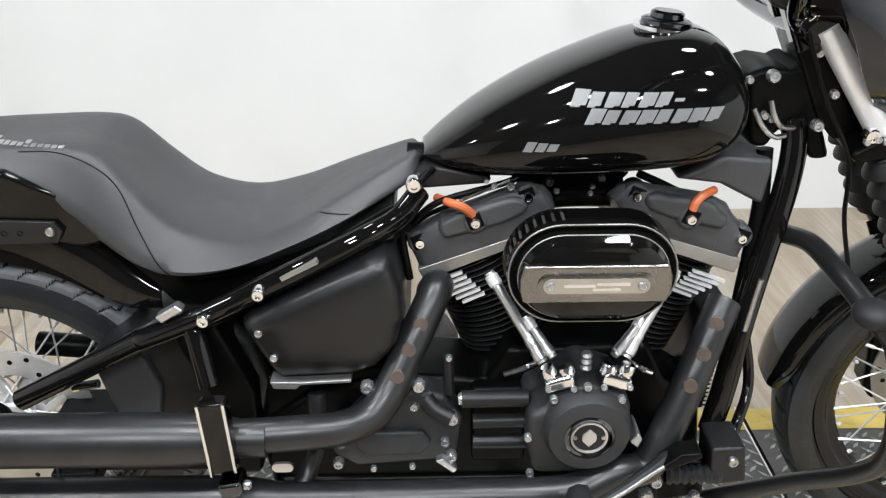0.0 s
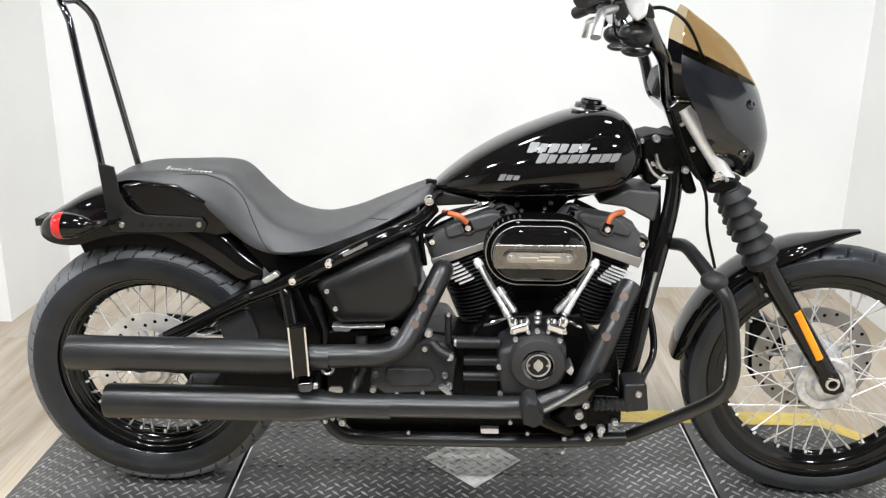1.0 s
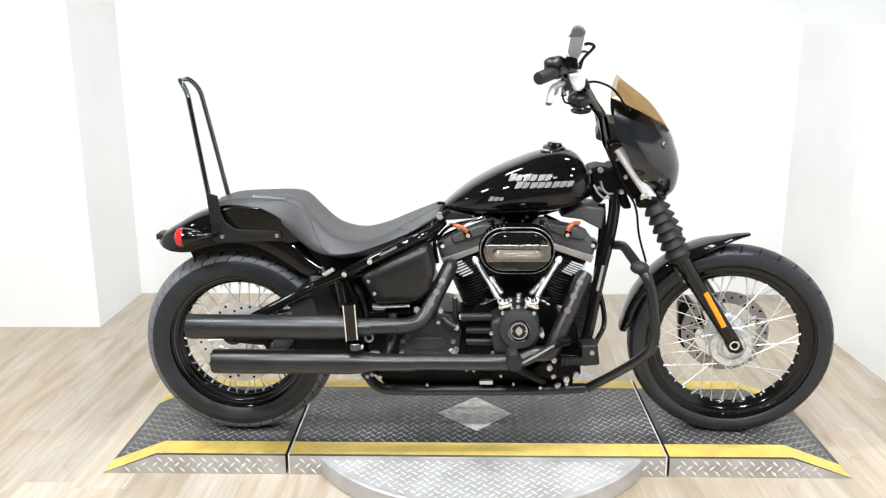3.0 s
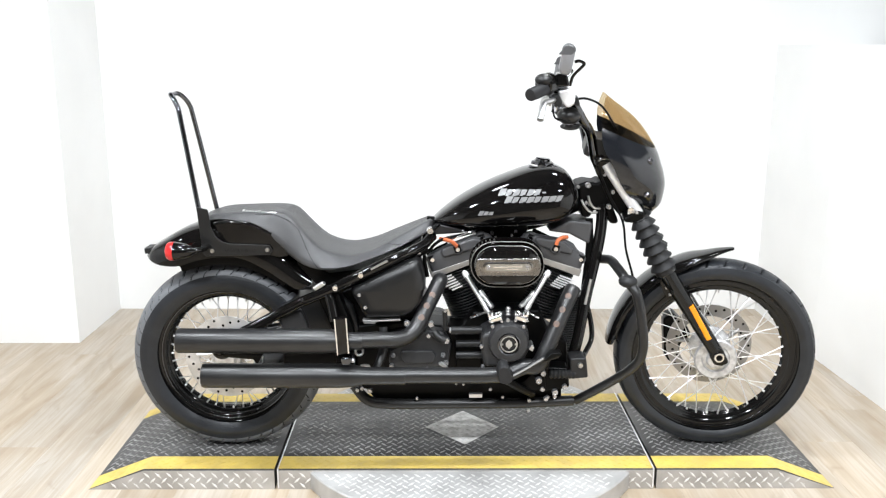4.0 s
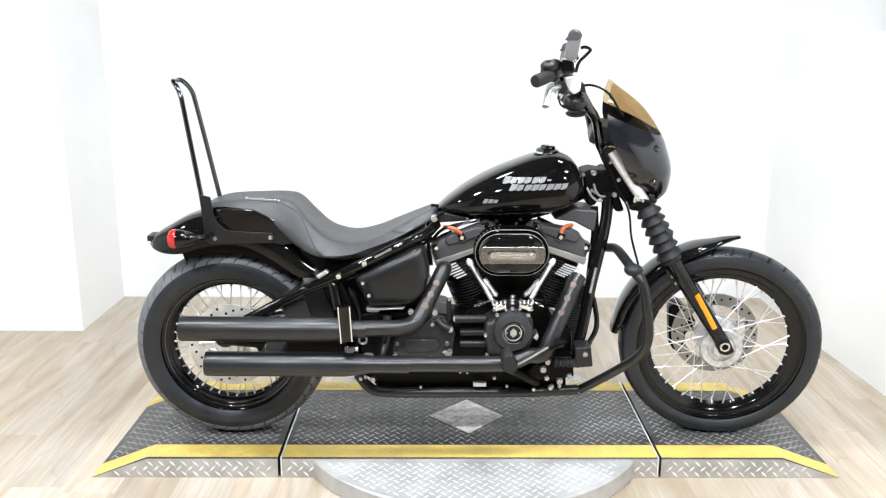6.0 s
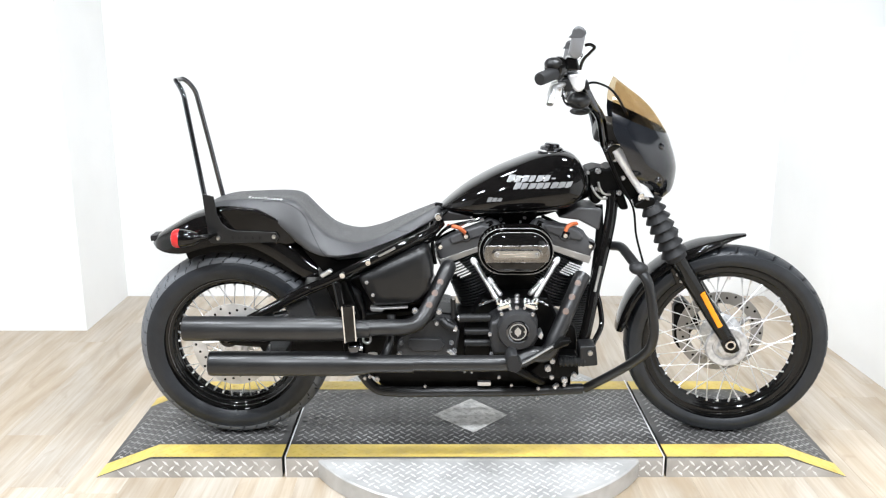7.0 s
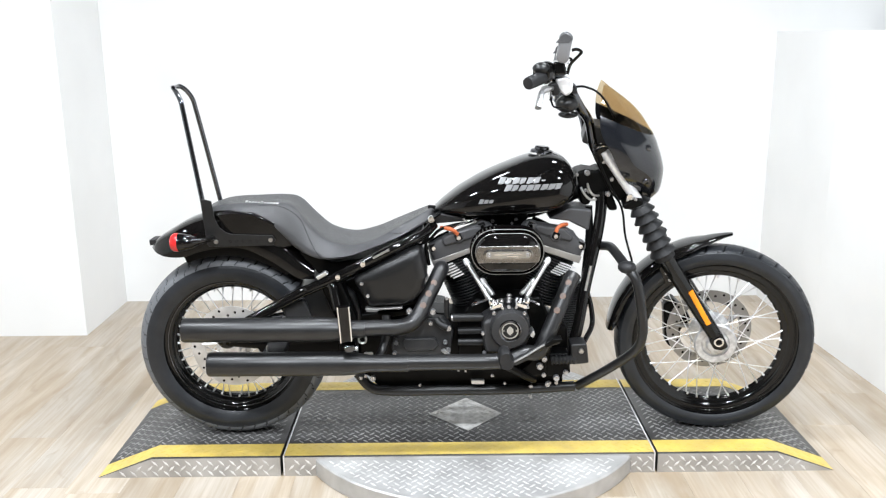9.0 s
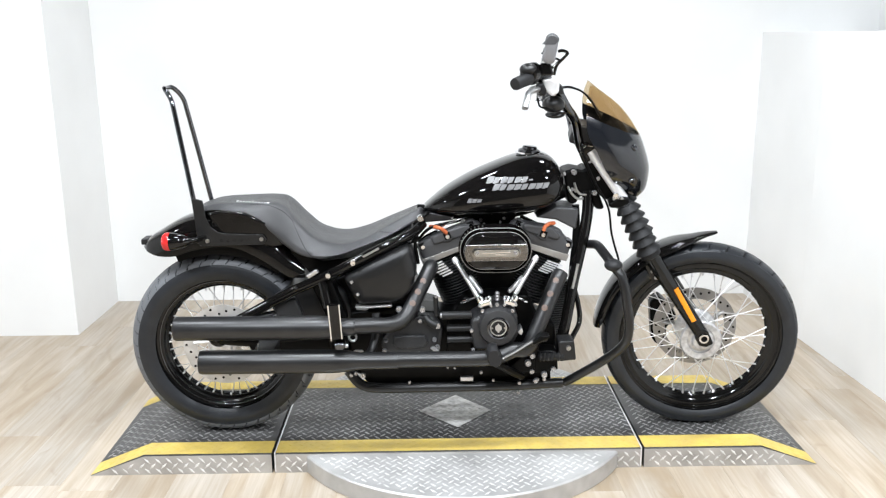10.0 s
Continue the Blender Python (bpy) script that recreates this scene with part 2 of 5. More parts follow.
def raw_mesh(name, verts, faces, material, parent=None, smooth=False, label=""):
    me = bpy.data.meshes.new(name)
    me.from_pydata(verts, [], faces)
    for m in (material if isinstance(material, (list, tuple)) else [material]):
        me.materials.append(m)
    if smooth:
        for p in me.polygons:
            p.use_smooth = True
    me.update()
    ob = new(name, me)
    if parent:
        ob.parent = parent
    if label:
        ob["label"] = label
    return ob


# ---- room ----
FLOOR, TOP = -0.07, 2.75
XL, XR, YB, YN = -3.2, 2.46, 1.74, -4.5


def wall(name, label, *b):
    return tagged(part(name, box(*b), WALL), label, "wall", kind="structure")


def dwall(name, label, *b):
    return tagged(part(name, box(*b), DARKWALL), label, "wall", kind="structure")


wall("wall_back", "plain white painted wall behind the motorcycle", -1.01, 3.2, YB, YB + 0.12, FLOOR - 0.1, TOP)
wall("wall_pillar", "white painted wall stepping forward beside the stand", XL, -1.01, 1.185, YB + 0.12, FLOOR - 0.1, TOP)
rw = wall("wall_right", "white half-height wall along the floor edge", 0, 0.5, -5.55, 0.0, FLOOR - 0.1, 1.33)
rw.matrix_basis = pose(2.425, 1.0, 0, 0, 0, 3.0)
wall("wall_right_end", "white painted wall end meeting the back wall", 2.425, 2.9, 0.995, YB, FLOOR - 0.1, 1.33)
wall("wall_right_upper", "white wall set back above the half-height wall", 3.02, 3.2, 0.2, YB, 1.2, TOP)
dwall("wall_right_rear", "plain charcoal wall above the half-height wall", 3.02, 3.2, YN, 0.2, 1.30, TOP)
wall("wall_left", "plain white wall closing the showroom", XL - 0.12, XL, YN, 1.185, FLOOR - 0.1, TOP)
dwall("wall_near", "plain charcoal wall behind the camera", XL, 3.4, YN - 0.12, YN, FLOOR - 0.1, TOP)
tagged(part("ceiling", box(XL - 0.12, 3.4, YN - 0.12, YB + 0.12, TOP, TOP + 0.1), CEIL), "dark painted ceiling with spotlights", "ceiling", kind="structure")
tagged(part("floor", box(XL, 3.4, YN, YB, FLOOR - 0.15, FLOOR - 0.004), MATTE), "light oak vinyl plank floor", "floor", kind="structure")
floor_ob = bpy.data.objects["floor"]


def ceiling_lamp(x, y, power):
    th = thing("ceiling_light", "round white ceiling spotlight, lit", "ceiling light", (x, y, TOP), group="ceiling lights")
    part("housing", lathe([(0.09, 0), (0.1, -0.01), (0.1, -0.05), (0.085, -0.055), (0.08, -0.03), (0, -0.03)], (0, 0, 0), (0, 0, 1), 24), CEIL, th)
    d = bpy.data.lights.new("lamp", "AREA")
    d.shape, d.size, d.energy, d.color = "DISK", 0.26, power, (0.935, 0.97, 1.0)
    ob = new("lamp", d)
    ob.parent = th
    ob.location = (0, 0, -0.06)


for lx, ly, pw in ((-2.35, -0.9, 22), (-1.0, -0.9, 39), (0.15, -0.9, 38), (1.3, -0.9, 35), (1.95, -0.9, 25), (-0.6, -2.6, 72), (0.8, -2.6, 76), (2.1, -2.6, 53), (0.1, 0.6, 13), (1.5, 0.6, 16)):
    ceiling_lamp(lx, ly, pw)

# ---- motorcycle stand ----
stand = thing("motorcycle_stand", "low dark tread-plate motorcycle stand with yellow edges on wood floor", "display stand", (0.79, 0.09, FLOOR))
O = V(stand.location)
YF, YK = -0.222, 0.40
CX, CY = 0.79, 0.09


def deck_z(x):
    lo, hi = -0.245, 1.79
    if x < lo:
        return FLOOR * min(1, (lo - x) / 0.18)
    if x > hi:
        return FLOOR * min(1, (x - hi) / 0.19)
    return 0.0


def rel(bm):
    bmesh.ops.translate(bm, verts=bm.verts, vec=-O)
    return bm


def deck_section(name, xs, border):
    bm = bmesh.new()
    rows = []
    for x in xs:
        z = deck_z(x)
        rows.append([(x, YF + 0.006, z), (x, YK - 0.006, z), (x, YK, z - 0.004 if z > FLOOR else z), (x, YK, FLOOR), (x, YF, FLOOR), (x, YF, z - 0.004 if z > FLOOR + 0.004 else z)])
    rings(rows, True, True, bm)
    ob = part(name, rel(bm), [DECK, PLATE], stand)
    for p in ob.data.polygons:
        if abs(p.normal.y) > 0.7:
            p.material_index = 1
    return ob


def tread(name, region, zf, material, parent, pitch=0.036, angle=0.0, size=0.0155, side=None):
    """Raised lens-shaped lugs in an alternating pattern over a region; side: they stand on a front face."""
    vs, fs = [], []
    x0, x1, y0, y1, inside = region
    nx, ny = int((x1 - x0) / pitch * 2), int((y1 - y0) / pitch * 2)
    for i in range(nx):
        for j in range(ny):
            if (i + j) % 2:
                continue
            u, v = x0 + (i + 0.5) * pitch / 2, y0 + (j + 0.5) * pitch / 2
            if not inside(u, v):
                continue
            a = radians(45 if i % 2 else -45) + angle
            dx, dy, w, h = math.cos(a), math.sin(a), size * 0.26, 0.0026
            ring = [(u + dx * size, v + dy * size), (u - dy * w, v + dx * w), (u - dx * size, v - dy * size), (u + dy * w, v - dx * w)]
            b = len(vs)
            for (px, py), hh in zip(ring, (0, 0, 0, 0)):
                vs.append(zf(px, py, hh))
            for s in (0.45, -0.45):
                vs.append(zf(u + dx * size * s, v + dy * size * s, h))
            fs += [(b, b + 1, b + 4), (b + 1, b + 2, b + 5), (b + 1, b + 5, b + 4), (b + 2, b + 3, b + 5), (b + 3, b, b + 4), (b + 3, b + 4, b + 5)]
    vs = [tuple(V(p) - O) for p in vs]
    ob = raw_mesh(name, vs, fs, material, parent, True)
    ob["kind"] = "stuff"
    return ob


SECT = ((-0.425, 0.172), (0.181, 1.393), (1.401, 1.98))
for sx0, sx1 in SECT:
    xs = sorted({sx0, sx1} | {x for x in (-0.245, 1.79) if sx0 < x < sx1})
    deck_section("deck_section", xs, 0.09)
    for ya, yb in ((YF + 0.004, -0.132), (0.318, YK - 0.004)):
        bm = bmesh.new()
        rings([[(x, ya, deck_z(x) + 0.0006), (x, yb, deck_z(x) + 0.0006)] for x in xs], False, False, bm)
        part("painted_border", rel(bm), YELLOW, stand, "yellow painted edge stripe")
    inn = lambda u, v, a=sx0, b=sx1: a + 0.014 < u < b - 0.014 and abs(u - CX) / 0.134 + abs(v - CY) / 0.142 > 1
    dz = lambda x, y, h: (x, y, deck_z(x) + h + 0.0004)
    tread("tread_pattern", (sx0, sx1, -0.128, 0.316, inn), dz, LUG, stand)
    tread("painted_tread", (sx0, sx1, YF + 0.012, -0.134, inn), dz, YELLOW, stand)
    tread("painted_tread", (sx0, sx1, 0.322, YK - 0.01, inn), dz, YELLOW, stand)
    edge = lambda u, v, a=sx0, b=sx1: a + 0.014 < u < b - 0.014 and v < deck_z(u) - 0.012
    tread("side_tread", (sx0, sx1, FLOOR + 0.004, -0.006, edge), lambda x, z, h: (x, YF - h, z), LUGB, stand)

for ex0, ex1 in ((0.1815, 0.1855), (1.3885, 1.3925)):
    part("edge_strip", rel(box(ex0, ex1, YF - 0.001, YK + 0.001, FLOOR + 0.004, 0.0022)), BRIGHT, stand, "bare metal edge of the deck joint")
part("turntable_disc", rel(lathe([(0.598, FLOOR), (0.6, FLOOR + 0.002), (0.6, -0.014), (0.595, -0.009), (0, -0.009)], (CX + 0.01, CY, 0), (0, 0, 1), 128)), TURN, stand, "round bare metal tread-plate turntable")
ring = lambda u, v: (u - CX - 0.01) ** 2 + (v - CY) ** 2 < 0.58 ** 2 and (v < YF - 0.012 or v > YK + 0.012)
tread("disc_tread", (CX - 0.6, CX + 0.62, CY - 0.6, CY + 0.6, ring), lambda x, y, h: (x, y, -0.009 + h), LUGB, stand)
bm = bmesh.new()
c = [bm.verts.new(p) for p in ((CX - 0.138, CY, 0.002), (CX, CY - 0.14, 0.002), (CX + 0.125, CY, 0.002), (CX, CY + 0.14, 0.002))]
bm.faces.new(c)
part("painted_diamond", rel(bm), MARK, stand, "worn silver painted diamond mark")
dia = lambda u, v: abs(u - CX) / 0.125 + abs(v - CY) / 0.135 < 0.98
tread("mark_tread", (CX - 0.14, CX + 0.14, CY - 0.14, CY + 0.14, dia), lambda x, y, h: (x, y, 0.0022 + h), MARK, stand)


# ---- floor planks ----
def planks():
    wd, ln = 0.18, 1.22
    rnd = random.Random(5)
    cache = {}
    for i in range(int((3.3 - XL) / wd) + 1):
        x = XL + i * wd
        y = YN - rnd.random() * ln
        while y < YB:
            y0, y1 = max(y, YN), min(y + ln, YB)
            y += ln
            if y1 - y0 < 0.02 or x > 2.9:
                continue
            key = round(y1 - y0, 3)
            if key not in cache:
                bm = bmesh.new()
                w, l, t, e = wd / 2 - 0.0001, (y1 - y0) / 2 - 0.0001, 0.004, 0.0005
                rings([[(-w, -l, 0), (w, -l, 0), (w, l, 0), (-w, l, 0)], [(-w, -l, t - e), (w, -l, t - e), (w, l, t - e), (-w, l, t - e)],
                       [(-w + e, -l + e, t), (w - e, -l + e, t), (w - e, l - e, t), (-w + e, l - e, t)]], True, True, bm)
                cache[key] = mesh_from(bm, "plank", OAK)
            ob = new("plank", cache[key])
            ob.parent = floor_ob
            ob.location = (x + wd / 2, (y0 + y1) / 2, FLOOR - 0.004)




# ---- motorcycle ----
bike = thing("motorcycle", "gloss black cruiser motorcycle with quarter fairing parked on a stand", "motorcycle", (0.8, 0, 0))
BO = V(bike.location)
SP, SU = Vector((1.27, 0, 0.87)), Vector((-0.5, 0, 0.8660254))
STEER = Matrix.Translation(SP) @ Matrix.Rotation(radians(-8), 4, SU) @ Matrix.Translation(-SP)


def bp(name, bm, material, parent=None, label="", bevel=0.0, sharp=35, steer=False):
    """A part of the motorcycle, built in the place's own coordinates."""
    if steer:
        bmesh.ops.transform(bm, matrix=STEER, verts=bm.verts)
    bmesh.ops.translate(bm, verts=bm.verts, vec=-BO)
    return part(name, bm, material, parent or bike, label, bevel, sharp)


def bb(at, r=0.008, parent=None, material=None, axis=(0, -1, 0), steer=False, h=None):
    h = h or r * 0.65
    return bp("bolt", lathe([(r, -h * 1.2), (r, h * 0.5), (r * 0.8, h), (r * 0.5, h), (r * 0.45, h * 0.6), (0, h * 0.6)], at, axis, 12), material or BOLT, parent, steer=steer)


def tyre_object(vs, fs, cut, parent, label, tread_mat):
    ob = raw_mesh("tyre", vs, fs, [RUBBER, GROOVE, tread_mat], parent, True, label)
    for p in ob.data.polygons:
        if sum(cut[i] > 1.5 for i in p.vertices) >= 3:
            p.material_index = 1
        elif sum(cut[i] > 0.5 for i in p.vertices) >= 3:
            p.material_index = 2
    return ob


def tyre_mesh(R, half, rim, pattern, edge):
    """A tyre round the y axis with a round crown, sidewalls and cut tread grooves."""
    prof = []
    crown = R - rim
    for k in range(81):
        s = -1 + 2 * k / 80
        a = abs(s)
        if a < 0.62:
            q = a / 0.62
            y, r = half * 0.93 * math.sin(q * math.pi / 2 * 0.86), R - crown * 0.42 * (1 - math.cos(q * math.pi / 2 * 0.86))
        else:
            q = (a - 0.62) / 0.38
            y = half * (0.905 + 0.095 * math.sin(q * math.pi * 0.8) - 0.3 * max(0, q - 0.45) ** 1.3)
            r = R - crown * (0.33 + 0.67 * q)
        prof.append((y if s > 0 else -y, r, a))
    n = 720
    vs, fs, cut = [], [], []
    for i in range(n):
        th = 2 * math.pi * i / n
        for y, r, a in prof:
            d = 0.0
            if a < edge:
                ph = (th * pattern / (2 * math.pi) + (0.5 if y > 0 else 0)) % 1
                d1 = abs(ph - 0.2 - 0.5 * a)
                d3 = abs((ph - 0.64 - 1.5 * (a - 0.44) + 0.5) % 1 - 0.5)
                if (0.1 < a < 0.46 and d1 < 0.06) or (0.43 < a < 0.48 and 0.2 + 0.5 * a < ph < 0.42 + 0.5 * a) or (0.44 < a < edge - 0.02 and d3 < 0.05):
                    d = 0.0045
            if edge + 0.02 < a < edge + 0.045 or 0.93 < a < 0.95:
                d = -0.0014
            cut.append(2 if d > 0.003 else 1 if a < edge else 0)
            vs.append(((r - d) * math.cos(th), y, (r - d) * math.sin(th)))
    m = len(prof)
    for i in range(n):
        j = (i + 1) % n
        for k in range(m - 1):
            fs.append((i * m + k, i * m + k + 1, j * m + k + 1, j * m + k))
    return vs, fs, cut


def wheel(name, centre, R, half, rim_r, rim_w, pattern, disc_y, disc_r, m=Matrix(), label="", hub=0.056, dp=0.04, disc_mat=None):
    c = V(centre)

    def put(bm):
        bmesh.ops.transform(bm, matrix=Matrix.Translation(-BO) @ m @ Matrix.Translation(c), verts=bm.verts)
        return bm
    w = rim_w
    prof = [(rim_r + 0.012, -w), (rim_r + 0.014, -w + 0.004), (rim_r + 0.008, -w + 0.009), (rim_r - 0.002, -w + 0.011)]
    for k in range(41):
        u = -1 + k / 20
        well = (dp - 0.008) * max(0.0, 1 - abs(u) ** 2.4)
        prof.append((rim_r - 0.008 - well - 0.0024 * math.cos(u * math.pi * 4.5), u * (w - 0.013)))
    prof += [(rim_r - 0.002, w - 0.011), (rim_r + 0.008, w - 0.009), (rim_r + 0.014, w - 0.004), (rim_r + 0.012, w)]
    outer = [(rim_r + 0.006, w), (rim_r + 0.003, w * 0.3), (rim_r + 0.003, -w * 0.3), (rim_r + 0.006, -w)]
    rows = [[(r * math.cos(a), h, r * math.sin(a)) for a in (2 * math.pi * k / 96 for k in range(96))] for r, h in prof + outer]
    rows.append(rows[0])
    bm = bmesh.new()
    vr = [[bm.verts.new(p) for p in r] for r in rows[:-1]]
    for a, b in zip(vr, vr[1:] + vr[:1]):
        for i in range(96):
            bm.faces.new((a[i], a[(i + 1) % 96], b[(i + 1) % 96], b[i]))
    rim = part(name, put(bm), RIM, bike, label)
    for lr, ly in ((rim_r + 0.0105, -w - 0.0005), (rim_r - 0.004, -w + 0.0115)):
        bm = bmesh.new()
        vr = [[bm.verts.new(((lr + 0.0028 * math.cos(b)) * math.cos(a), ly + 0.0028 * math.sin(b), (lr + 0.0028 * math.cos(b)) * math.sin(a))) for a in (2 * math.pi * k / 96 for k in range(96))] for b in (2 * math.pi * q / 8 for q in range(8))]
        for a, b in zip(vr, vr[1:] + vr[:1]):
            for i in range(96):
                bm.faces.new((a[i], a[(i + 1) % 96], b[(i + 1) % 96], b[i]))
        part("rim_lip", put(bm), BLACKBAR if half > 0.06 else RIM, rim, "polished black rim lip", sharp=80)
    vs, fs, cut = tyre_mesh(R, half, rim_r + 0.004, pattern, 0.66 if half > 0.06 else 0.53)
    mm = Matrix.Translation(-BO) @ m @ Matrix.Translation(c)
    # Only the rear tyre takes the tread colour with painted-in light.
    tyre_object([tuple(mm @ V(p)) for p in vs], fs, cut, rim, "black rubber tyre with grooved tread", TREAD_LIT if half > 0.06 else RUBBER)
    # hub
    part("hub", put(lathe([(0.02, -0.078), (0.026, -0.076), (0.03, -0.07), (0.032, -0.06), (hub * 0.62, -0.056), (hub * 0.66, -0.062), (hub * 0.93, -0.064), (hub, -0.058), (hub * 0.9, -0.05), (0.034, -0.044), (0.03, 0), (0.034, 0.044), (hub * 0.9, 0.05), (hub, 0.056), (hub * 0.93, 0.064), (0.022, 0.075)], (0, 0, 0), (0, 1, 0), 40)), HUB, rim, "bright aluminium hub")
    # spokes
    n = 40
    for k in range(n):
        side = -1 if k % 2 else 1
        th = 2 * math.pi * k / n
        lean = radians(52) * (1 if (k // 2) % 2 else -1)
        p0 = Vector((hub * 0.9 * math.cos(th + lean), side * 0.055, hub * 0.9 * math.sin(th + lean)))
        p1 = Vector(((rim_r - dp + 0.004) * math.cos(th), side * 0.008, (rim_r - dp + 0.004) * math.sin(th)))
        bm = tube([p0, p1], 0.0017, 6, 1)
        d = (p0 - p1).normalized()
        tube([p1, p1 + d * 0.018], 0.0031, 6, 1, bm=bm)
        part("spoke", put(bm), SPOKE, rim)
        if k % 2 == 0:
            q = Vector(((rim_r - dp - 0.001) * math.cos(th), -w * 0.26, (rim_r - dp - 0.001) * math.sin(th)))
            part("spoke_nipple", put(lathe([(0.0034, 0), (0.0034, 0.006), (0.002, 0.008)], q, -q, 8)), BRIGHT, rim)
    # brake disc
    dd, dw = disc_y, 0.04 if disc_mat else 0.044
    bm = bmesh.new()
    rows = [[(r * math.cos(a), h, r * math.sin(a)) for a in (2 * math.pi * k / 64 for k in range(64))] for r, h in ((disc_r, dd - 0.003), (disc_r, dd + 0.003), (disc_r - dw, dd + 0.003), (disc_r - dw, dd - 0.003))]
    vr = [[bm.verts.new(p) for p in r] for r in rows]
    for a, b in zip(vr, vr[1:] + vr[:1]):
        for i in range(64):
            bm.faces.new((a[i], a[(i + 1) % 64], b[(i + 1) % 64], b[i]))
    part("brake_disc", put(bm), disc_mat or ROTOR, rim, "drilled steel brake disc", sharp=20)
    for k in range(30):
        a = 2 * math.pi * k / 30
        r = disc_r - (0.01, 0.02, 0.03)[k % 3]
        bm = bmesh.new()
        for s in (-1, 1):
            lathe([(0.0045, 0), (0.0045, 0.0006), (0, 0.0006)], (r * math.cos(a), dd + s * 0.003, r * math.sin(a)), (0, s, 0), 8, bm)
        part("drill_hole", put(bm), DEEP, rim)
    bm = bmesh.new()
    for k in range(5):
        a = 2 * math.pi * k / 5 + 0.3
        tube([(0.04 * math.cos(a), dd * 0.9, 0.04 * math.sin(a)), ((disc_r - dw + 0.01) * math.cos(a + 0.25), dd, (disc_r - dw + 0.01) * math.sin(a + 0.25))], 0.008, 8, 1, bm=bm, flat=0.6)
    lathe([(0.02, -0.004), (0.058, -0.003), (0.058, 0.003), (0.02, 0.004)], (0, dd * 0.95, 0), (0, 1, 0), 32, bm)
    part("disc_carrier", put(bm), disc_mat or ROTOR, rim)
    return rim


RC, FC = (0.003, 0, 0.318), (1.619, -0.02, 0.327)
rear_wheel = wheel("rear_wheel", RC, 0.318, 0.076, 0.225, 0.052, 42, -0.047, 0.139, label="black spoked rear wheel", hub=0.046, dp=0.027)
front_wheel = wheel("front_wheel", FC, 0.327, 0.052, 0.267, 0.038, 34, 0.07, 0.142, STEER, "black spoked front wheel turned slightly", 0.07, 0.043, DARKSTEEL)

# ---- tank ----
TANK = (((0.683, 0.000, 0.781), (0.685, -0.030, 0.776), .04), ((0.714, -0.020, 0.809), (0.713, -0.070, 0.766), .075), ((0.768, 0.000, 0.849), (0.766, -0.100, 0.760), .105), ((0.840, 0.000, 0.890), (0.835, -0.120, 0.759), .128), ((0.911, 0.000, 0.921), (0.904, -0.130, 0.761), .14),
        ((0.982, 0.000, 0.946), (0.974, -0.130, 0.765), .146), ((1.046, 0.010, 0.955), (1.035, -0.130, 0.772), .147), ((1.090, 0.000, 0.946), (1.078, -0.130, 0.788), .142), ((1.116, -0.070, 0.922), (1.113, -0.120, 0.816), .128), ((1.130, -0.090, 0.895), (1.130, -0.100, 0.841), .098))


def interp(rows, n):
    """Smooth numbers between the given rows."""
    out = []
    a = np.array(rows, float)
    e = np.vstack([2 * a[0] - a[1], a, 2 * a[-1] - a[-2]])
    for i in range(1, len(e) - 2):
        for k in range(n):
            t = k / n
            p, q, r, s = e[i - 1:i + 3]
            out.append(0.5 * (2 * q + (r - p) * t + (2 * p - 5 * q + 4 * r - s) * t * t + (3 * q - p - 3 * r + s) * t ** 3))
    out.append(a[-1])
    return out


rows = []
for x, zt, zb, w in interp([(t[0], t[2], b[2], w) for t, b, w in TANK], 6):
    ring = []
    zm = zb + (zt - zb) * 0.36
    for k in range(36):
        a = 2 * math.pi * k / 36
        ca, sa = math.cos(a), math.sin(a)
        yy = w * math.copysign(abs(ca) ** (0.72 if sa > 0 else 0.6), ca)
        zz = zm + ((zt - zm) * abs(sa) ** 0.85 if sa > 0 else -(zm - zb) * abs(sa) ** 0.7)
        ring.append((x, yy, zz))
    rows.append(ring)
tank = bp("fuel_tank", rings(rows), GLOSS, label="gloss black teardrop fuel tank", sharp=60)
cap = (1.030, 0.000, 0.967)
bp("fuel_cap", lathe([(0.042, -0.02), (0.042, -0.004), (0.036, 0.0), (0.036, 0.006), (0.03, 0.009), (0.024, 0.009), (0.024, 0.016), (0.02, 0.019), (0, 0.019)], (cap[0], 0, cap[2] - 0.012), (0.1, 0, 1), 28), BLACKBAR, tank, "dark polished fuel cap with chrome ring")
bp("cap_ring", lathe([(0.046, -0.006), (0.046, -0.001), (0.038, -0.001), (0.038, -0.006)], (cap[0], 0, cap[2] - 0.012), (0.1, 0, 1), 28), CHROME, tank)

# ---- seat ----
SEATR = (((-0.065, 0.000, 0.776), (-0.053, -0.050, 0.769), .05), ((-0.049, 0.040, 0.790), (-0.020, -0.080, 0.774), .078), ((0.008, 0.070, 0.806), (0.046, -0.100, 0.789), .098), ((0.098, 0.085, 0.811), (0.135, -0.110, 0.777), .108), ((0.187, 0.090, 0.812), (0.219, -0.120, 0.722), .12), ((0.233, 0.090, 0.799), (0.262, -0.130, 0.677), .13),
         ((0.281, 0.100, 0.747), (0.311, -0.145, 0.650), .145), ((0.335, 0.110, 0.699), (0.364, -0.155, 0.639), .155), ((0.411, 0.110, 0.679), (0.434, -0.155, 0.648), .155), ((0.488, 0.100, 0.695), (0.504, -0.145, 0.674), .145), ((0.565, 0.070, 0.731), (0.573, -0.115, 0.698), .115), ((0.631, 0.040, 0.762), (0.634, -0.080, 0.726), .08), ((0.667, 0.020, 0.777), (0.667, -0.050, 0.743), .058), ((0.679, 0.000, 0.772), (0.680, -0.030, 0.748), .036))
rows = []
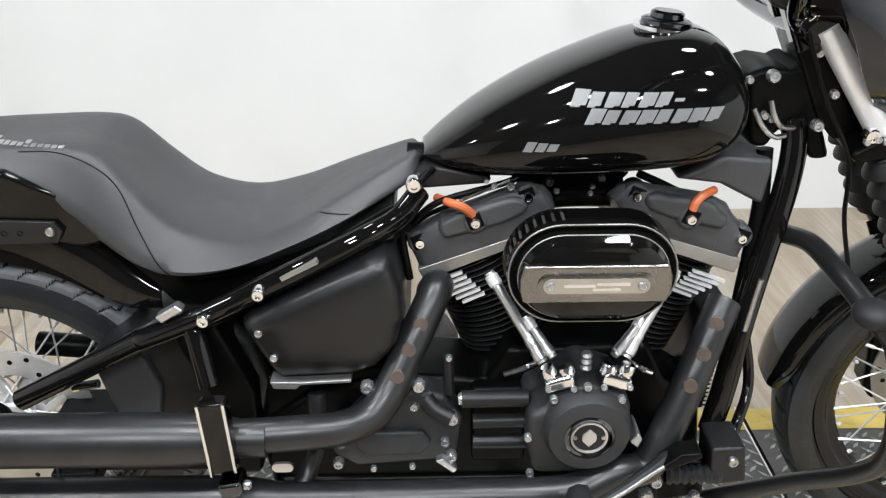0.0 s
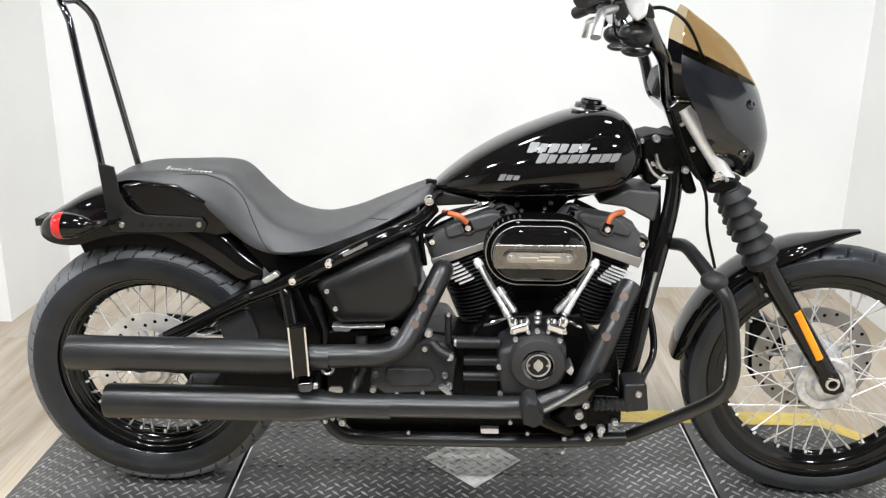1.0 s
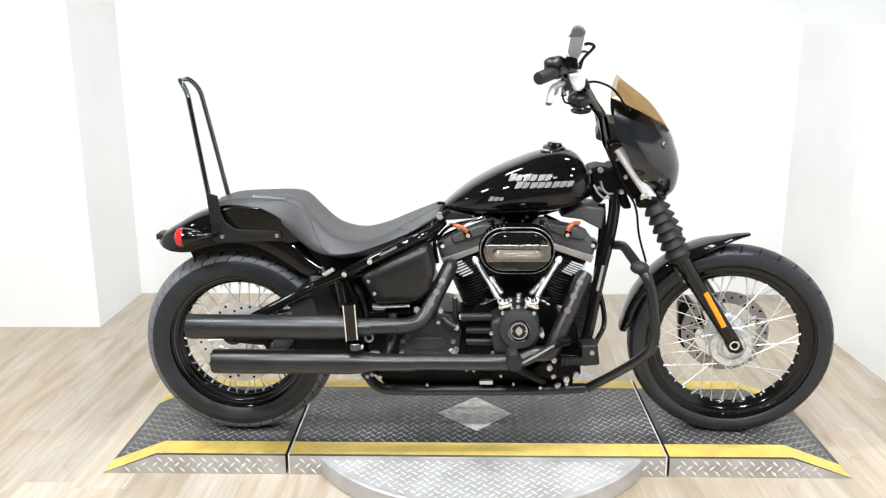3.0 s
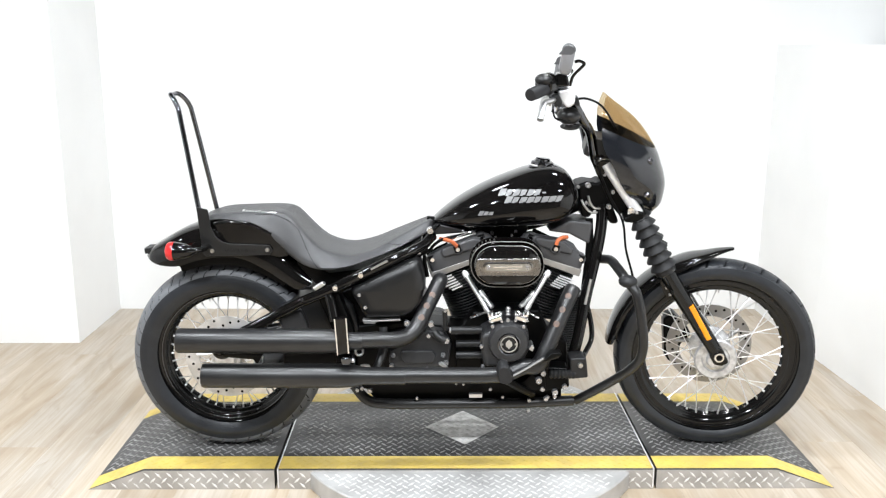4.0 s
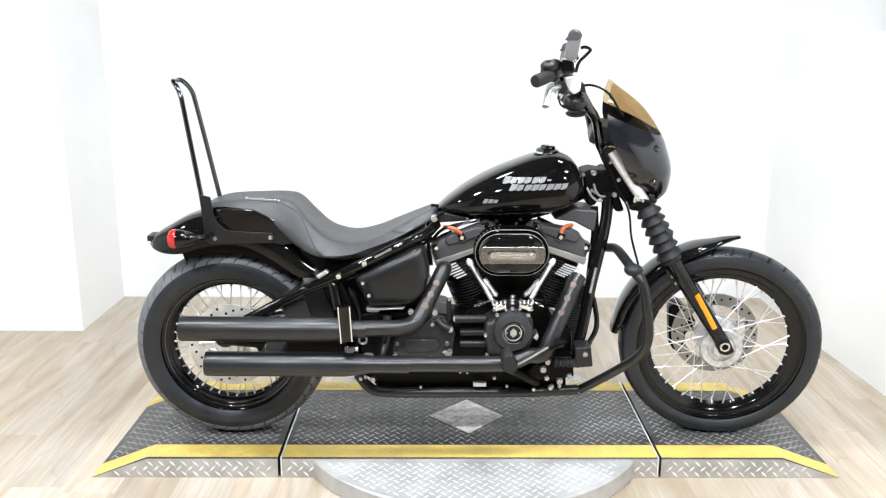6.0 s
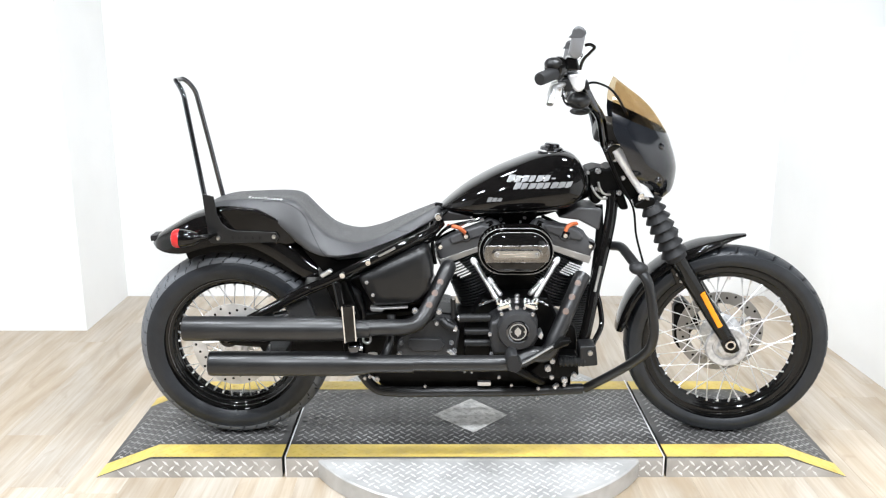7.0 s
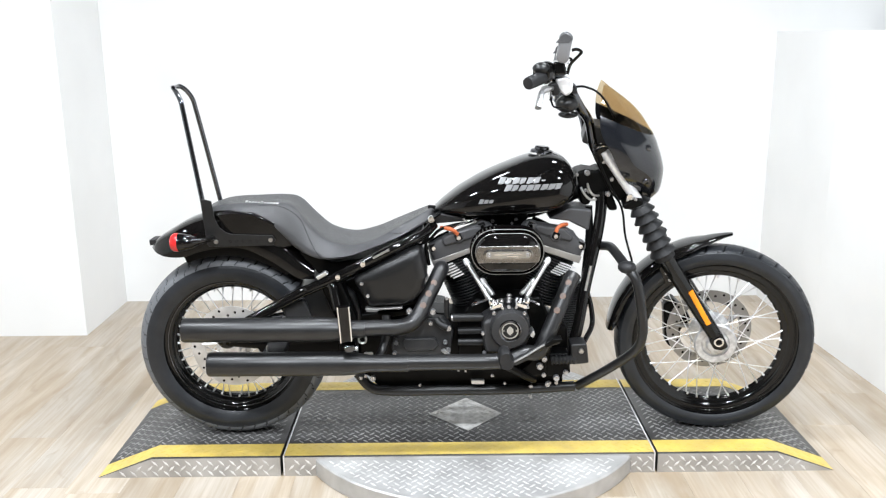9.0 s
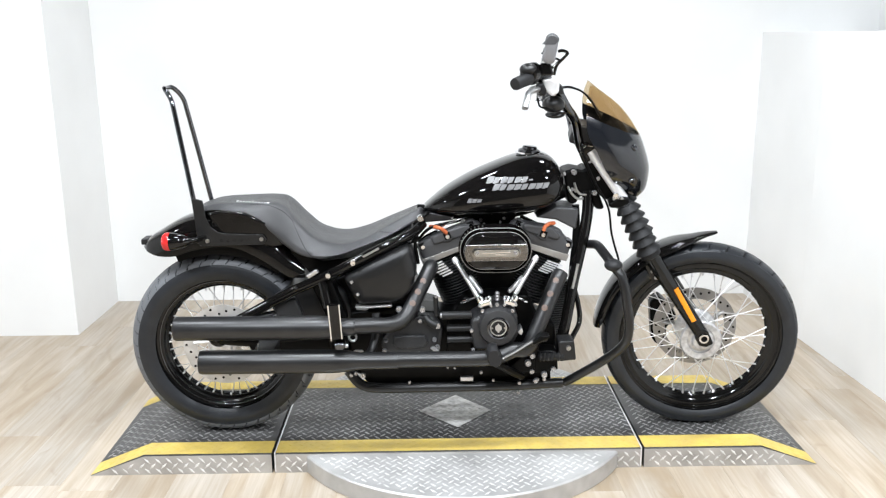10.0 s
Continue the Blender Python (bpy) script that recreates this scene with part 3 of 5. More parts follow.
for x, zt, zb, w in interp([(t[0], t[2], b[2], w) for t, b, w in SEATR], 6):
    h = zt - zb
    half = ((0, 0.028), (0.25, 0.02), (0.48, 0.004), (0.6, 0.004), (0.69, 0.022), (0.745, 0.06), (0.785, 0.13), (0.84, 0.29), (0.9, 0.47), (0.955, 0.66), (1.0, 0.84), (0.985, 0.95), (0.9, 1.0), (0.4, 0.98))
    ring = [(x, -w * a, zt - h * b) for a, b in half] + [(x, w * a, zt - h * b) for a, b in half[:0:-1]]
    rows.append(ring)
seat = bp("seat", rings(rows), SEAT, label="one-piece black vinyl two-up seat", sharp=50)

# ---- rear fender ----
FEN = (((-0.245, 0.000, 0.663), (-0.238, -0.020, 0.655), .03), ((-0.221, 0.000, 0.690), (-0.206, -0.060, 0.646), .065), ((-0.183, 0.000, 0.714), (-0.163, -0.085, 0.638), .088), ((-0.126, 0.000, 0.746), (-0.105, -0.100, 0.640), .102), ((-0.070, 0.000, 0.765), (-0.049, -0.105, 0.658), .106), ((0.004, 0.000, 0.778), (0.023, -0.108, 0.671), .108),
       ((0.076, 0.000, 0.769), (0.094, -0.108, 0.666), .108), ((0.148, 0.000, 0.737), (0.163, -0.108, 0.631), .108), ((0.201, 0.000, 0.700), (0.215, -0.108, 0.595), .108), ((0.245, 0.000, 0.653), (0.259, -0.108, 0.567), .108), ((0.293, 0.000, 0.605), (0.306, -0.105, 0.564), .105))
rows = []
for x, zt, zb, w in interp([(t[0], t[2], b[2], w) for t, b, w in FEN], 5):
    outer = [(-1, 0), (-1.0, 0.3), (-0.98, 0.55), (-0.9, 0.76), (-0.72, 0.9), (-0.4, 0.98), (0, 1), (0.4, 0.98), (0.72, 0.9), (0.9, 0.76), (0.98, 0.55), (1.0, 0.3), (1, 0)]
    ring = [(x, w * a, zb + (zt - zb) * b) for a, b in outer] + [(x, (w - 0.005) * a, zb + (zt - zb - 0.005) * b) for a, b in outer[::-1]]
    rows.append(ring)
fender = bp("rear_fender", rings(rows), GLOSS, label="gloss black bobbed rear fender", sharp=50)

rows = []
for k in range(31):
    th = radians(52 + 60 * k / 30)
    rows.append([(RC[0] + r * math.cos(th), y, RC[2] + r * math.sin(th)) for r, y in ((0.322, -0.088), (0.352, -0.088), (0.352, 0.1), (0.322, 0.1))])
bp("fender_liner", rings(rows), DEEP, fender)

# ---- exhaust ----
ex = bp("upper_muffler", lathe([(0.028, 0), (0.036, 0.002), (0.0375, 0.008), (0.0375, 0.44), (0.034, 0.49), (0.026, 0.53), (0.026, 0.56)], (-0.094, -0.270, 0.451), V((0.373, -0.270, 0.449)) - V((-0.094, -0.270, 0.451)), 32), MUFFLER, label="satin black round muffler")
bp("head_pipe", tube([(0.356, -0.270, 0.456), (0.422, -0.270, 0.452), (0.513, -0.260, 0.450), (0.564, -0.245, 0.445), (0.599, -0.225, 0.447), (0.625, -0.205, 0.465), (0.644, -0.185, 0.494), (0.661, -0.165, 0.526), (0.678, -0.145, 0.555), (0.702, -0.110, 0.596), (0.695, -0.090, 0.577)], 0.0248, 20, 6), MUFFLER, ex)
lx = bp("lower_muffler", lathe([(0.028, 0), (0.036, 0.002), (0.0375, 0.008), (0.0375, 0.42), (0.034, 0.46), (0.027, 0.5), (0.027, 0.62)], (-0.024, -0.270, 0.339), V((0.579, -0.270, 0.337)) - V((-0.024, -0.270, 0.339)), 32), MUFFLER, label="satin black round muffler")
bp("head_pipe", tube([(0.438, -0.270, 0.338), (0.579, -0.270, 0.339), (0.748, -0.265, 0.337), (0.852, -0.262, 0.336), (0.913, -0.252, 0.338), (0.960, -0.240, 0.355), (1.005, -0.228, 0.355), (1.033, -0.215, 0.402), (1.067, -0.190, 0.474), (1.087, -0.170, 0.514), (1.107, -0.150, 0.553), (1.124, -0.130, 0.577)], 0.0248, 20, 6), MUFFLER, lx)


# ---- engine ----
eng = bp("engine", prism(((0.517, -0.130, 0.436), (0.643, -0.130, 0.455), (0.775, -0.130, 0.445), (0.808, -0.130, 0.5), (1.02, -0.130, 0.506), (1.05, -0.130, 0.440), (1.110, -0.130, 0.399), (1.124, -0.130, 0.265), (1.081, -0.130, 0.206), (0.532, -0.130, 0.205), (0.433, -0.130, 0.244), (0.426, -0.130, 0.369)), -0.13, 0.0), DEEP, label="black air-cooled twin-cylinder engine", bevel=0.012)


def cylinder(at, lean, outline, band, bolts, fins, fr):
    x, _, z = at
    up = Vector((math.sin(lean), 0, math.cos(lean)))
    side = Vector((math.cos(lean), 0, -math.sin(lean)))
    prof, h = [], -0.185
    while h < -0.006:
        prof += [(fr - 0.016, h), (fr - 0.016, h + 0.0056), (fr - 0.0005, h + 0.0062), (fr, h + 0.0072), (fr - 0.0005, h + 0.0082), (fr - 0.016, h + 0.0088)]
        h += 0.0096
    bp("cylinder", lathe(prof + [(fr - 0.016, 0.0)], (x, 0, z), up, 40), MATTE, eng, "black finned cylinder", sharp=25)
    for k in range(6):
        q = k / 5
        p0, p1 = V(fins[0]).lerp(V(fins[2]), q), V(fins[1]).lerp(V(fins[3]), q)
        bm = bmesh.new()
        rings([[p + Vector((0, yy, 0)) + up * zz for yy, zz in ((0, -0.002), (0.007, -0.002), (0.007, 0.002), (0, 0.002))] for p in (p0, p1)], True, True, bm)
        bp("fin_edge", bm, BRIGHT, eng, "machined bright fin edge")
    cx = sum(p[0] for p in outline) / len(outline)
    cz = sum(p[2] for p in outline) / len(outline)
    rc = bp("rocker_cover", rings([[((p[0] - cx) * k + cx, y, (p[2] - cz) * k + cz - 0.004 * (1 - k) / 0.1 - 0.42 * max(0, y + 0.066)) for p in outline] for k, y in ((0.9, 0.09), (1.0, 0.07), (1.0, -0.066), (0.985, -0.078), (0.94, -0.087), (0.85, -0.091))]), ROCKER, eng, "crinkle black rocker cover", sharp=45)
    inner = [((p[0] - cx) * 0.62 + cx, 0, (p[2] - cz) * 0.5 + cz + 0.012) for p in outline]
    bp("cover_dome", prism(inner, -0.1, -0.05), ROCKER, rc, bevel=0.01)
    bp("head_band", prism(band, -0.092, 0.09), GREYM, eng, "grey machined cylinder head band", bevel=0.002)
    for b in bolts:
        bp("bolt_boss", lathe([(0.019, -0.03), (0.018, -0.006), (0.015, -0.003), (0, -0.003)], b, (0, -1, 0), 20), ROCKER, rc)
        sq = box(-0.0115, 0.0115, -0.002, 0.004, -0.0105, 0.0135)
        bmesh.ops.transform(sq, matrix=Matrix.Translation((b[0], b[1] + 0.0042, b[2])) @ Matrix.Rotation(lean, 4, "Y"), verts=sq.verts)
        bp("bolt_recess", sq, DEEP, rc, bevel=0.002)
        bb(b, 0.0078, rc, CHROME)


cylinder((0.752, -0.088, 0.630), -radians(22), ((0.660, -0.088, 0.662), (0.669, -0.088, 0.676), (0.707, -0.088, 0.696), (0.759, -0.088, 0.718), (0.812, -0.088, 0.739), (0.834, -0.088, 0.745), (0.857, -0.088, 0.741), (0.870, -0.088, 0.726), (0.876, -0.088, 0.707), (0.857, -0.088, 0.689), (0.817, -0.088, 0.664), (0.676, -0.088, 0.614), (0.665, -0.088, 0.640)),
         ((0.674, -0.092, 0.617), (0.820, -0.092, 0.669), (0.817, -0.092, 0.651), (0.683, -0.092, 0.597)), ((0.834, -0.092, 0.729), (0.758, -0.105, 0.696), (0.678, -0.092, 0.659)), ((0.692, -0.090, 0.589), (0.740, -0.090, 0.609), (0.741, -0.090, 0.558), (0.774, -0.090, 0.573)), 0.08)
cylinder((1.084, -0.088, 0.633), radians(22), ((0.956, -0.088, 0.723), (0.969, -0.088, 0.741), (0.990, -0.088, 0.746), (1.014, -0.088, 0.739), (1.061, -0.088, 0.731), (1.099, -0.088, 0.724), (1.129, -0.088, 0.708), (1.140, -0.088, 0.691), (1.159, -0.088, 0.672), (1.163, -0.088, 0.652), (1.154, -0.088, 0.625), (1.027, -0.088, 0.665), (0.977, -0.088, 0.691)),
         ((1.023, -0.092, 0.669), (1.155, -0.092, 0.627), (1.147, -0.092, 0.604), (1.033, -0.092, 0.645)), ((0.989, -0.092, 0.729), (1.068, -0.105, 0.698), (1.150, -0.092, 0.661)), ((1.086, -0.090, 0.607), (1.136, -0.090, 0.588), (1.057, -0.090, 0.577), (1.088, -0.090, 0.564)), 0.073)
for k, pts in enumerate((((0.703, -0.070, 0.722), (0.722, -0.100, 0.726), (0.740, -0.105, 0.721), (0.755, -0.100, 0.707)), ((1.107, -0.070, 0.729), (1.088, -0.090, 0.731), (1.074, -0.100, 0.724), (1.069, -0.100, 0.711)))):
    bp("spark_plug_lead", tube(pts, 0.0064, 10), ORANGE, eng, "orange spark plug lead")

# cam cover
cam_cover = bp("cam_cover", prism(((0.829, -0.240, 0.458), (0.854, -0.240, 0.467), (0.865, -0.240, 0.487), (0.910, -0.240, 0.507), (0.958, -0.240, 0.489), (0.974, -0.240, 0.467), (0.978, -0.240, 0.407), (0.959, -0.240, 0.370), (0.916, -0.240, 0.352), (0.839, -0.240, 0.353), (0.828, -0.240, 0.409)), -0.24, -0.12), CRINKLE, eng, "crinkle black round cam cover", bevel=0.012)
cc = (0.912, -0.262, 0.437)
bp("cover_boss", lathe([(0.064, -0.04), (0.062, -0.012), (0.056, 0.0), (0.036, 0.004), (0.034, 0.0), (0, 0.0)], cc, (0, -1, 0), 48), CRINKLE, cam_cover)
bp("cover_ring", lathe([(0.0355, -0.002), (0.035, 0.0035), (0.032, 0.005), (0.0285, 0.0035), (0.0275, 0.0)], cc, (0, -1, 0), 48, caps=False), BLACKBAR, cam_cover, "polished black ring")
bp("medallion_ring", lathe([(0.0265, 0.001), (0.026, 0.0034), (0.0232, 0.0034), (0.0225, 0.001)], cc, (0, -1, 0), 40, caps=False), ALU, cam_cover)
bp("medallion", lathe([(0.0285, 0.0), (0.0285, 0.0015), (0, 0.0015)], cc, (0, -1, 0), 40), MATTE, cam_cover)
c = V(cc)
bp("medallion_mark", prism([(c.x + 0.0135 * math.cos(a) * (1 if k % 2 else 0.75), 0, c.z + 0.0135 * math.sin(a) * (0.55 if k % 2 else 1.1)) for k, a in enumerate(2 * math.pi * i / 8 for i in range(8))], c.y - 0.0032, c.y - 0.001), ALU, cam_cover, "plain silver mark")
for dx in (-0.02, 0.02):
    bp("medallion_screw", lathe([(0.0032, 0.001), (0.003, 0.0034), (0, 0.0034)], (c.x + dx, c.y, c.z), (0, -1, 0), 12), STEEL, cam_cover)
for p in ((0.909, -0.243, 0.507), (0.863, -0.243, 0.487), (0.958, -0.243, 0.486), (0.829, -0.243, 0.422), (0.834, -0.243, 0.358)):
    bb(p, 0.006, cam_cover)
bp("timing_clip", prism(((0.973, -0.250, 0.417), (0.985, -0.250, 0.432), (0.992, -0.250, 0.420), (0.986, -0.250, 0.406)), -0.25, -0.2), ALU, cam_cover, bevel=0.003)

# tappet blocks and pushrod tubes
for (a, b, d) in (((0.872, -0.220, 0.506), 1, 0), ((0.950, -0.220, 0.508), -1, 0)):
    bm = box(-0.021, 0.021, -0.02, 0.02, -0.008, 0.012)
    bmesh.ops.transform(bm, matrix=Matrix.Translation(a) @ Matrix.Rotation(radians(-17 * b if b > 0 else 17), 4, "Y"), verts=bm.verts)
    tb = bp("tappet_block", bm, CHROME, eng, "chrome tappet block", bevel=0.006)
    for s in (-0.0125, 0.0125):
        bp("tappet_collar", lathe([(0.0105, 0), (0.0115, 0.003), (0.0115, 0.012), (0.009, 0.018)], V(a) + Vector((s, -0.004, 0.006)), (-0.35 * b, 0.1, 1), 16), CHROME, tb)
    for s in (-0.018, 0.018):
        bb((a[0] + s, a[1] - 0.022, a[2] - 0.003), 0.0045, tb)
for k, (p, q, r) in enumerate((((0.776, -0.140, 0.635), (0.851, -0.200, 0.522), 0.0078), ((0.828, -0.170, 0.579), (0.863, -0.215, 0.539), 0.006), ((1.044, -0.140, 0.636), (0.968, -0.200, 0.528), 0.0078), ((0.996, -0.170, 0.577), (0.948, -0.215, 0.541), 0.006))):
    p, q = V(p), V(q)
    d = (q - p).normalized()
    pr = bp("pushrod_tube", tube([p, q], r, 16, 1), ALU, eng, "chrome pushrod tube")
    L = (q - p).length
    bp("collar", lathe([(r, 0), (r * 1.12, 0.002), (r * 1.12, 0.012), (r * 1.05, 0.016), (r * 1.25, 0.022), (r * 1.25, 0.034), (r, 0.036)], p + d * (L - 0.04), d, 20), ALU, pr)
    bp("collar", lathe([(r, 0), (r * 1.25, 0.002), (r * 1.25, 0.016), (r, 0.018)], p + d * 0.004, d, 20), BRIGHT, pr)
bp("oil_line", tube([(0.796, -0.200, 0.502), (0.820, -0.200, 0.510), (0.845, -0.190, 0.516)], 0.004, 8), CHROME, eng)
bp("oil_line", tube([(0.976, -0.190, 0.514), (0.994, -0.200, 0.508), (1.008, -0.200, 0.501)], 0.004, 8), CHROME, eng)
bp("intake_manifold", tube([(0.861, 0.000, 0.705), (0.915, -0.020, 0.717), (0.974, 0.000, 0.707)], 0.03, 16), DEEP, eng)
bp("throttle_body", lathe([(0.04, 0), (0.04, 0.07), (0.03, 0.08)], (0.919, -0.060, 0.630), (0, -1, 0), 24), DEEP, eng)


def stadium(c, w, h, n=20):
    pts = []
    for k in range(n):
        a = -math.pi / 2 + math.pi * k / (n - 1)
        pts.append((c[0] + w - h + h * math.cos(a), 0, c[2] + h * math.sin(a)))
    for k in range(n):
        a = math.pi / 2 + math.pi * k / (n - 1)
        pts.append((c[0] - w + h + h * math.cos(a), 0, c[2] + h * math.sin(a)))
    return pts


def layered(c, layers):
    """Stacked oval outlines (half width, half height, depth)."""
    return rings([[(p[0], y, p[2]) for p in stadium(c, w, h)] for w, h, y in layers])


ac = (0.904, -0.260, 0.682)
AW, AH = 0.112, 0.072
air = bp("air_cleaner", layered(ac, ((AW - 0.05, AH - 0.035, -0.12), (AW - 0.05, AH - 0.035, -0.19), (AW + 0.002, AH + 0.002, -0.195), (AW + 0.002, AH + 0.002, -0.199), (AW - 0.012, AH - 0.01, -0.2), (AW - 0.012, AH - 0.01, -0.228), (AW, AH, -0.23), (AW, AH, -0.237), (AW - 0.004, AH - 0.004, -0.243), (AW - 0.009, AH - 0.009, -0.239), (AW - 0.013, AH - 0.013, -0.247), (AW - 0.02, AH - 0.018, -0.261), (AW - 0.03, AH - 0.024, -0.265))), GLOSS, eng, "gloss black oval air cleaner", sharp=30)
n = 72
for k in range(n):
    q = stadium((ac[0], 0, ac[2]), AW - 0.004, AH - 0.003, 36)[k]
    if k % 2 == 0 and (q[0] < ac[0] + 0.02):
        d = Vector((q[0] - ac[0], 0, q[2] - ac[2])).normalized()
        bp("filter_pleat", tube([(q[0], -0.2, q[2]), (q[0], -0.229, q[2])], 0.0022, 5, 1), STEEL, air)
# Added grey loops imitating the highlights along the cover's black edges.
for w, h, y in ((AW - 0.002, AH - 0.002, -0.241), (AW - 0.014, AH - 0.0135, -0.2475)):
    loop = [V((p[0], y, p[2])) for p in stadium(ac, w, h)]
    bp("cover_edge_glint", tube(loop + loop[:1], 0.0013, 8, 1), DARKSTEEL, air, "thin grey line imitating the cover edge highlight", sharp=60)
hx = AW - 0.018
bp("cover_band", rings([[(ac[0] + sx * hx * (1 if abs(sz) < 0.5 else 0.985), y, ac[2] + sz * 0.027 - 0.002) for sx, sz in ((-1, -1), (1, -1), (1.04, -0.3), (1.04, 0.3), (1, 1), (-1, 1), (-1.04, 0.3), (-1.04, -0.3))] for y in (-0.245, -0.2675)]), BAND, air, "brushed grey metal band", bevel=0.004)
bz = ac[2] - 0.002
bp("badge_recess", layered((ac[0], 0, bz), ((0.075, 0.0165, -0.2655), (0.075, 0.0165, -0.2695), (0.072, 0.0135, -0.2705))), BAND, air, bevel=0.0)
bp("badge_plate", layered((ac[0], 0, bz), ((0.068, 0.0105, -0.268), (0.068, 0.0105, -0.2715))), STEEL, air, "grey badge plate")
for s in (-1, 1):
    bb((ac[0] + s * 0.058, -0.272, bz), 0.0062, air)
for k, (u0, u1, v) in enumerate(((-0.042, -0.002, 0.001), (0.0, 0.042, 0.003), (-0.005, 0.03, -0.0045))):
    bp("badge_bar", box(ac[0] + u0, ac[0] + u1, -0.2728, -0.271, bz + v - 0.0018, bz + v + 0.0018), CHROME, air, "plain raised badge bar")

# gearbox and lower cases
gb = bp("gearbox_cover", prism(((0.538, -0.170, 0.338), (0.544, -0.170, 0.375), (0.588, -0.170, 0.424), (0.665, -0.170, 0.452), (0.714, -0.170, 0.444), (0.739, -0.170, 0.403), (0.729, -0.170, 0.325), (0.576, -0.170, 0.314)), -0.17, 0.1), CRINKLE, eng, "black gearbox cover", bevel=0.01)
bp("cover_panel", prism(((0.581, -0.178, 0.383), (0.679, -0.178, 0.385), (0.692, -0.178, 0.364), (0.677, -0.178, 0.342), (0.591, -0.178, 0.340), (0.575, -0.178, 0.361)), -0.178, -0.16), CRINKLE, gb, bevel=0.005)
bp("gearbox_arm", tube([(0.684, -0.180, 0.448), (0.698, -0.190, 0.435), (0.722, -0.200, 0.426)], 0.012, 12), MATTE, gb)
for p, r in (((0.600, -0.200, 0.482), .0098), ((0.674, -0.190, 0.477), .0098), ((0.666, -0.185, 0.437), .007), ((0.722, -0.200, 0.426), .0105), ((0.712, -0.190, 0.375), .0075), ((0.721, -0.190, 0.348), .009), ((0.556, -0.190, 0.374), .007), ((0.550, -0.190, 0.338), .0085), ((0.718, -0.180, 0.517), .005), ((0.662, -0.190, 0.330), .005), ((0.603, -0.190, 0.327), .005)):
    bb(p, r, gb)
bp("bright_bracket", prism(((0.697, -0.200, 0.351), (0.708, -0.200, 0.356), (0.730, -0.200, 0.335), (0.724, -0.200, 0.328)), -0.205, -0.19), ALU, gb, bevel=0.002)
bp("oil_filler", tube([(0.717, -0.170, 0.514), (0.719, -0.170, 0.450)], 0.008, 10, 1), MATTE, gb)
for p, q, r in (((0.736, -0.200, 0.460), (0.832, -0.200, 0.461), .013), ((0.753, -0.190, 0.413), (0.834, -0.190, 0.414), .011), ((0.753, -0.190, 0.376), (0.835, -0.190, 0.376), .011)):
    bp("oil_pipe", tube([p, q], r, 14, 1), MATTE, eng)
bb((0.737, -0.200, 0.460), 0.0095, eng, axis=(-1, 0, 0))
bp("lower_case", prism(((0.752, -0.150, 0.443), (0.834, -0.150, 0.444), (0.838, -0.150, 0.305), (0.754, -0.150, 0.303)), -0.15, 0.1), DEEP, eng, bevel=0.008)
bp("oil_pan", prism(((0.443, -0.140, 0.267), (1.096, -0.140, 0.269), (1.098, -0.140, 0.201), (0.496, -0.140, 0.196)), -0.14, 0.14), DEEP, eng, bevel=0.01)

# oil cooler
oc = bp("oil_cooler", prism(((1.112, -0.060, 0.523), (1.163, -0.060, 0.529), (1.141, -0.060, 0.336), (1.091, -0.060, 0.336)), -0.06, 0.06), DEEP, label="black finned oil cooler", bevel=0.003)
a0, a1 = V((1.106, -0.075, 0.520)), V((1.089, -0.075, 0.351))
for k in range(22):
    p = a0.lerp(a1, k / 21)
    bp("cooler_fin", tube([p, p + Vector((0.05, 0, 0.003))], 0.0018, 5, 1), SATIN, oc)

# side cover
sc_pts = ((0.428, -0.200, 0.582), (0.439, -0.200, 0.595), (0.532, -0.200, 0.643), (0.600, -0.200, 0.674), (0.627, -0.200, 0.684), (0.641, -0.200, 0.676), (0.653, -0.200, 0.634), (0.657, -0.200, 0.590), (0.655, -0.200, 0.592), (0.645, -0.200, 0.547), (0.616, -0.200, 0.511), (0.581, -0.200, 0.499), (0.474, -0.200, 0.495), (0.463, -0.200, 0.507), (0.431, -0.200, 0.570))
mx, mz = sum(p[0] for p in sc_pts) / len(sc_pts), sum(p[2] for p in sc_pts) / len(sc_pts)
rows = []
for s, y in ((1.0, -0.06), (1.0, -0.17), (0.985, -0.183), (0.95, -0.193), (0.86, -0.2), (0.6, -0.205), (0.25, -0.207)):
    rows.append([(mx + (p[0] - mx) * s, y, mz + (p[2] - mz) * s) for p in sc_pts])
side_cover = bp("side_cover", rings(rows), SATIN, label="satin black side cover", sharp=50)
for p in ((0.453, -0.200, 0.574), (0.471, -0.200, 0.534)):
    bb(p, 0.006, side_cover)
bp("cover_bracket", prism(((0.461, -0.200, 0.493), (0.506, -0.200, 0.492), (0.578, -0.200, 0.496), (0.578, -0.200, 0.490), (0.506, -0.200, 0.487), (0.498, -0.200, 0.480), (0.466, -0.200, 0.481)), -0.2, -0.17), DARKSTEEL, label="grey steel bracket", bevel=0.002)

# ---- chassis ----
def ft(name, pts, r, material=GLOSS, parent=None, label="", both=False, steps=6):
    obs = [bp(name, tube(pts, r, 14, steps), material, parent, label)]
    if both:
        obs.append(bp(name, tube([(p[0], -p[1], p[2]) for p in pts], r, 14, steps), material, parent, label))
    return obs


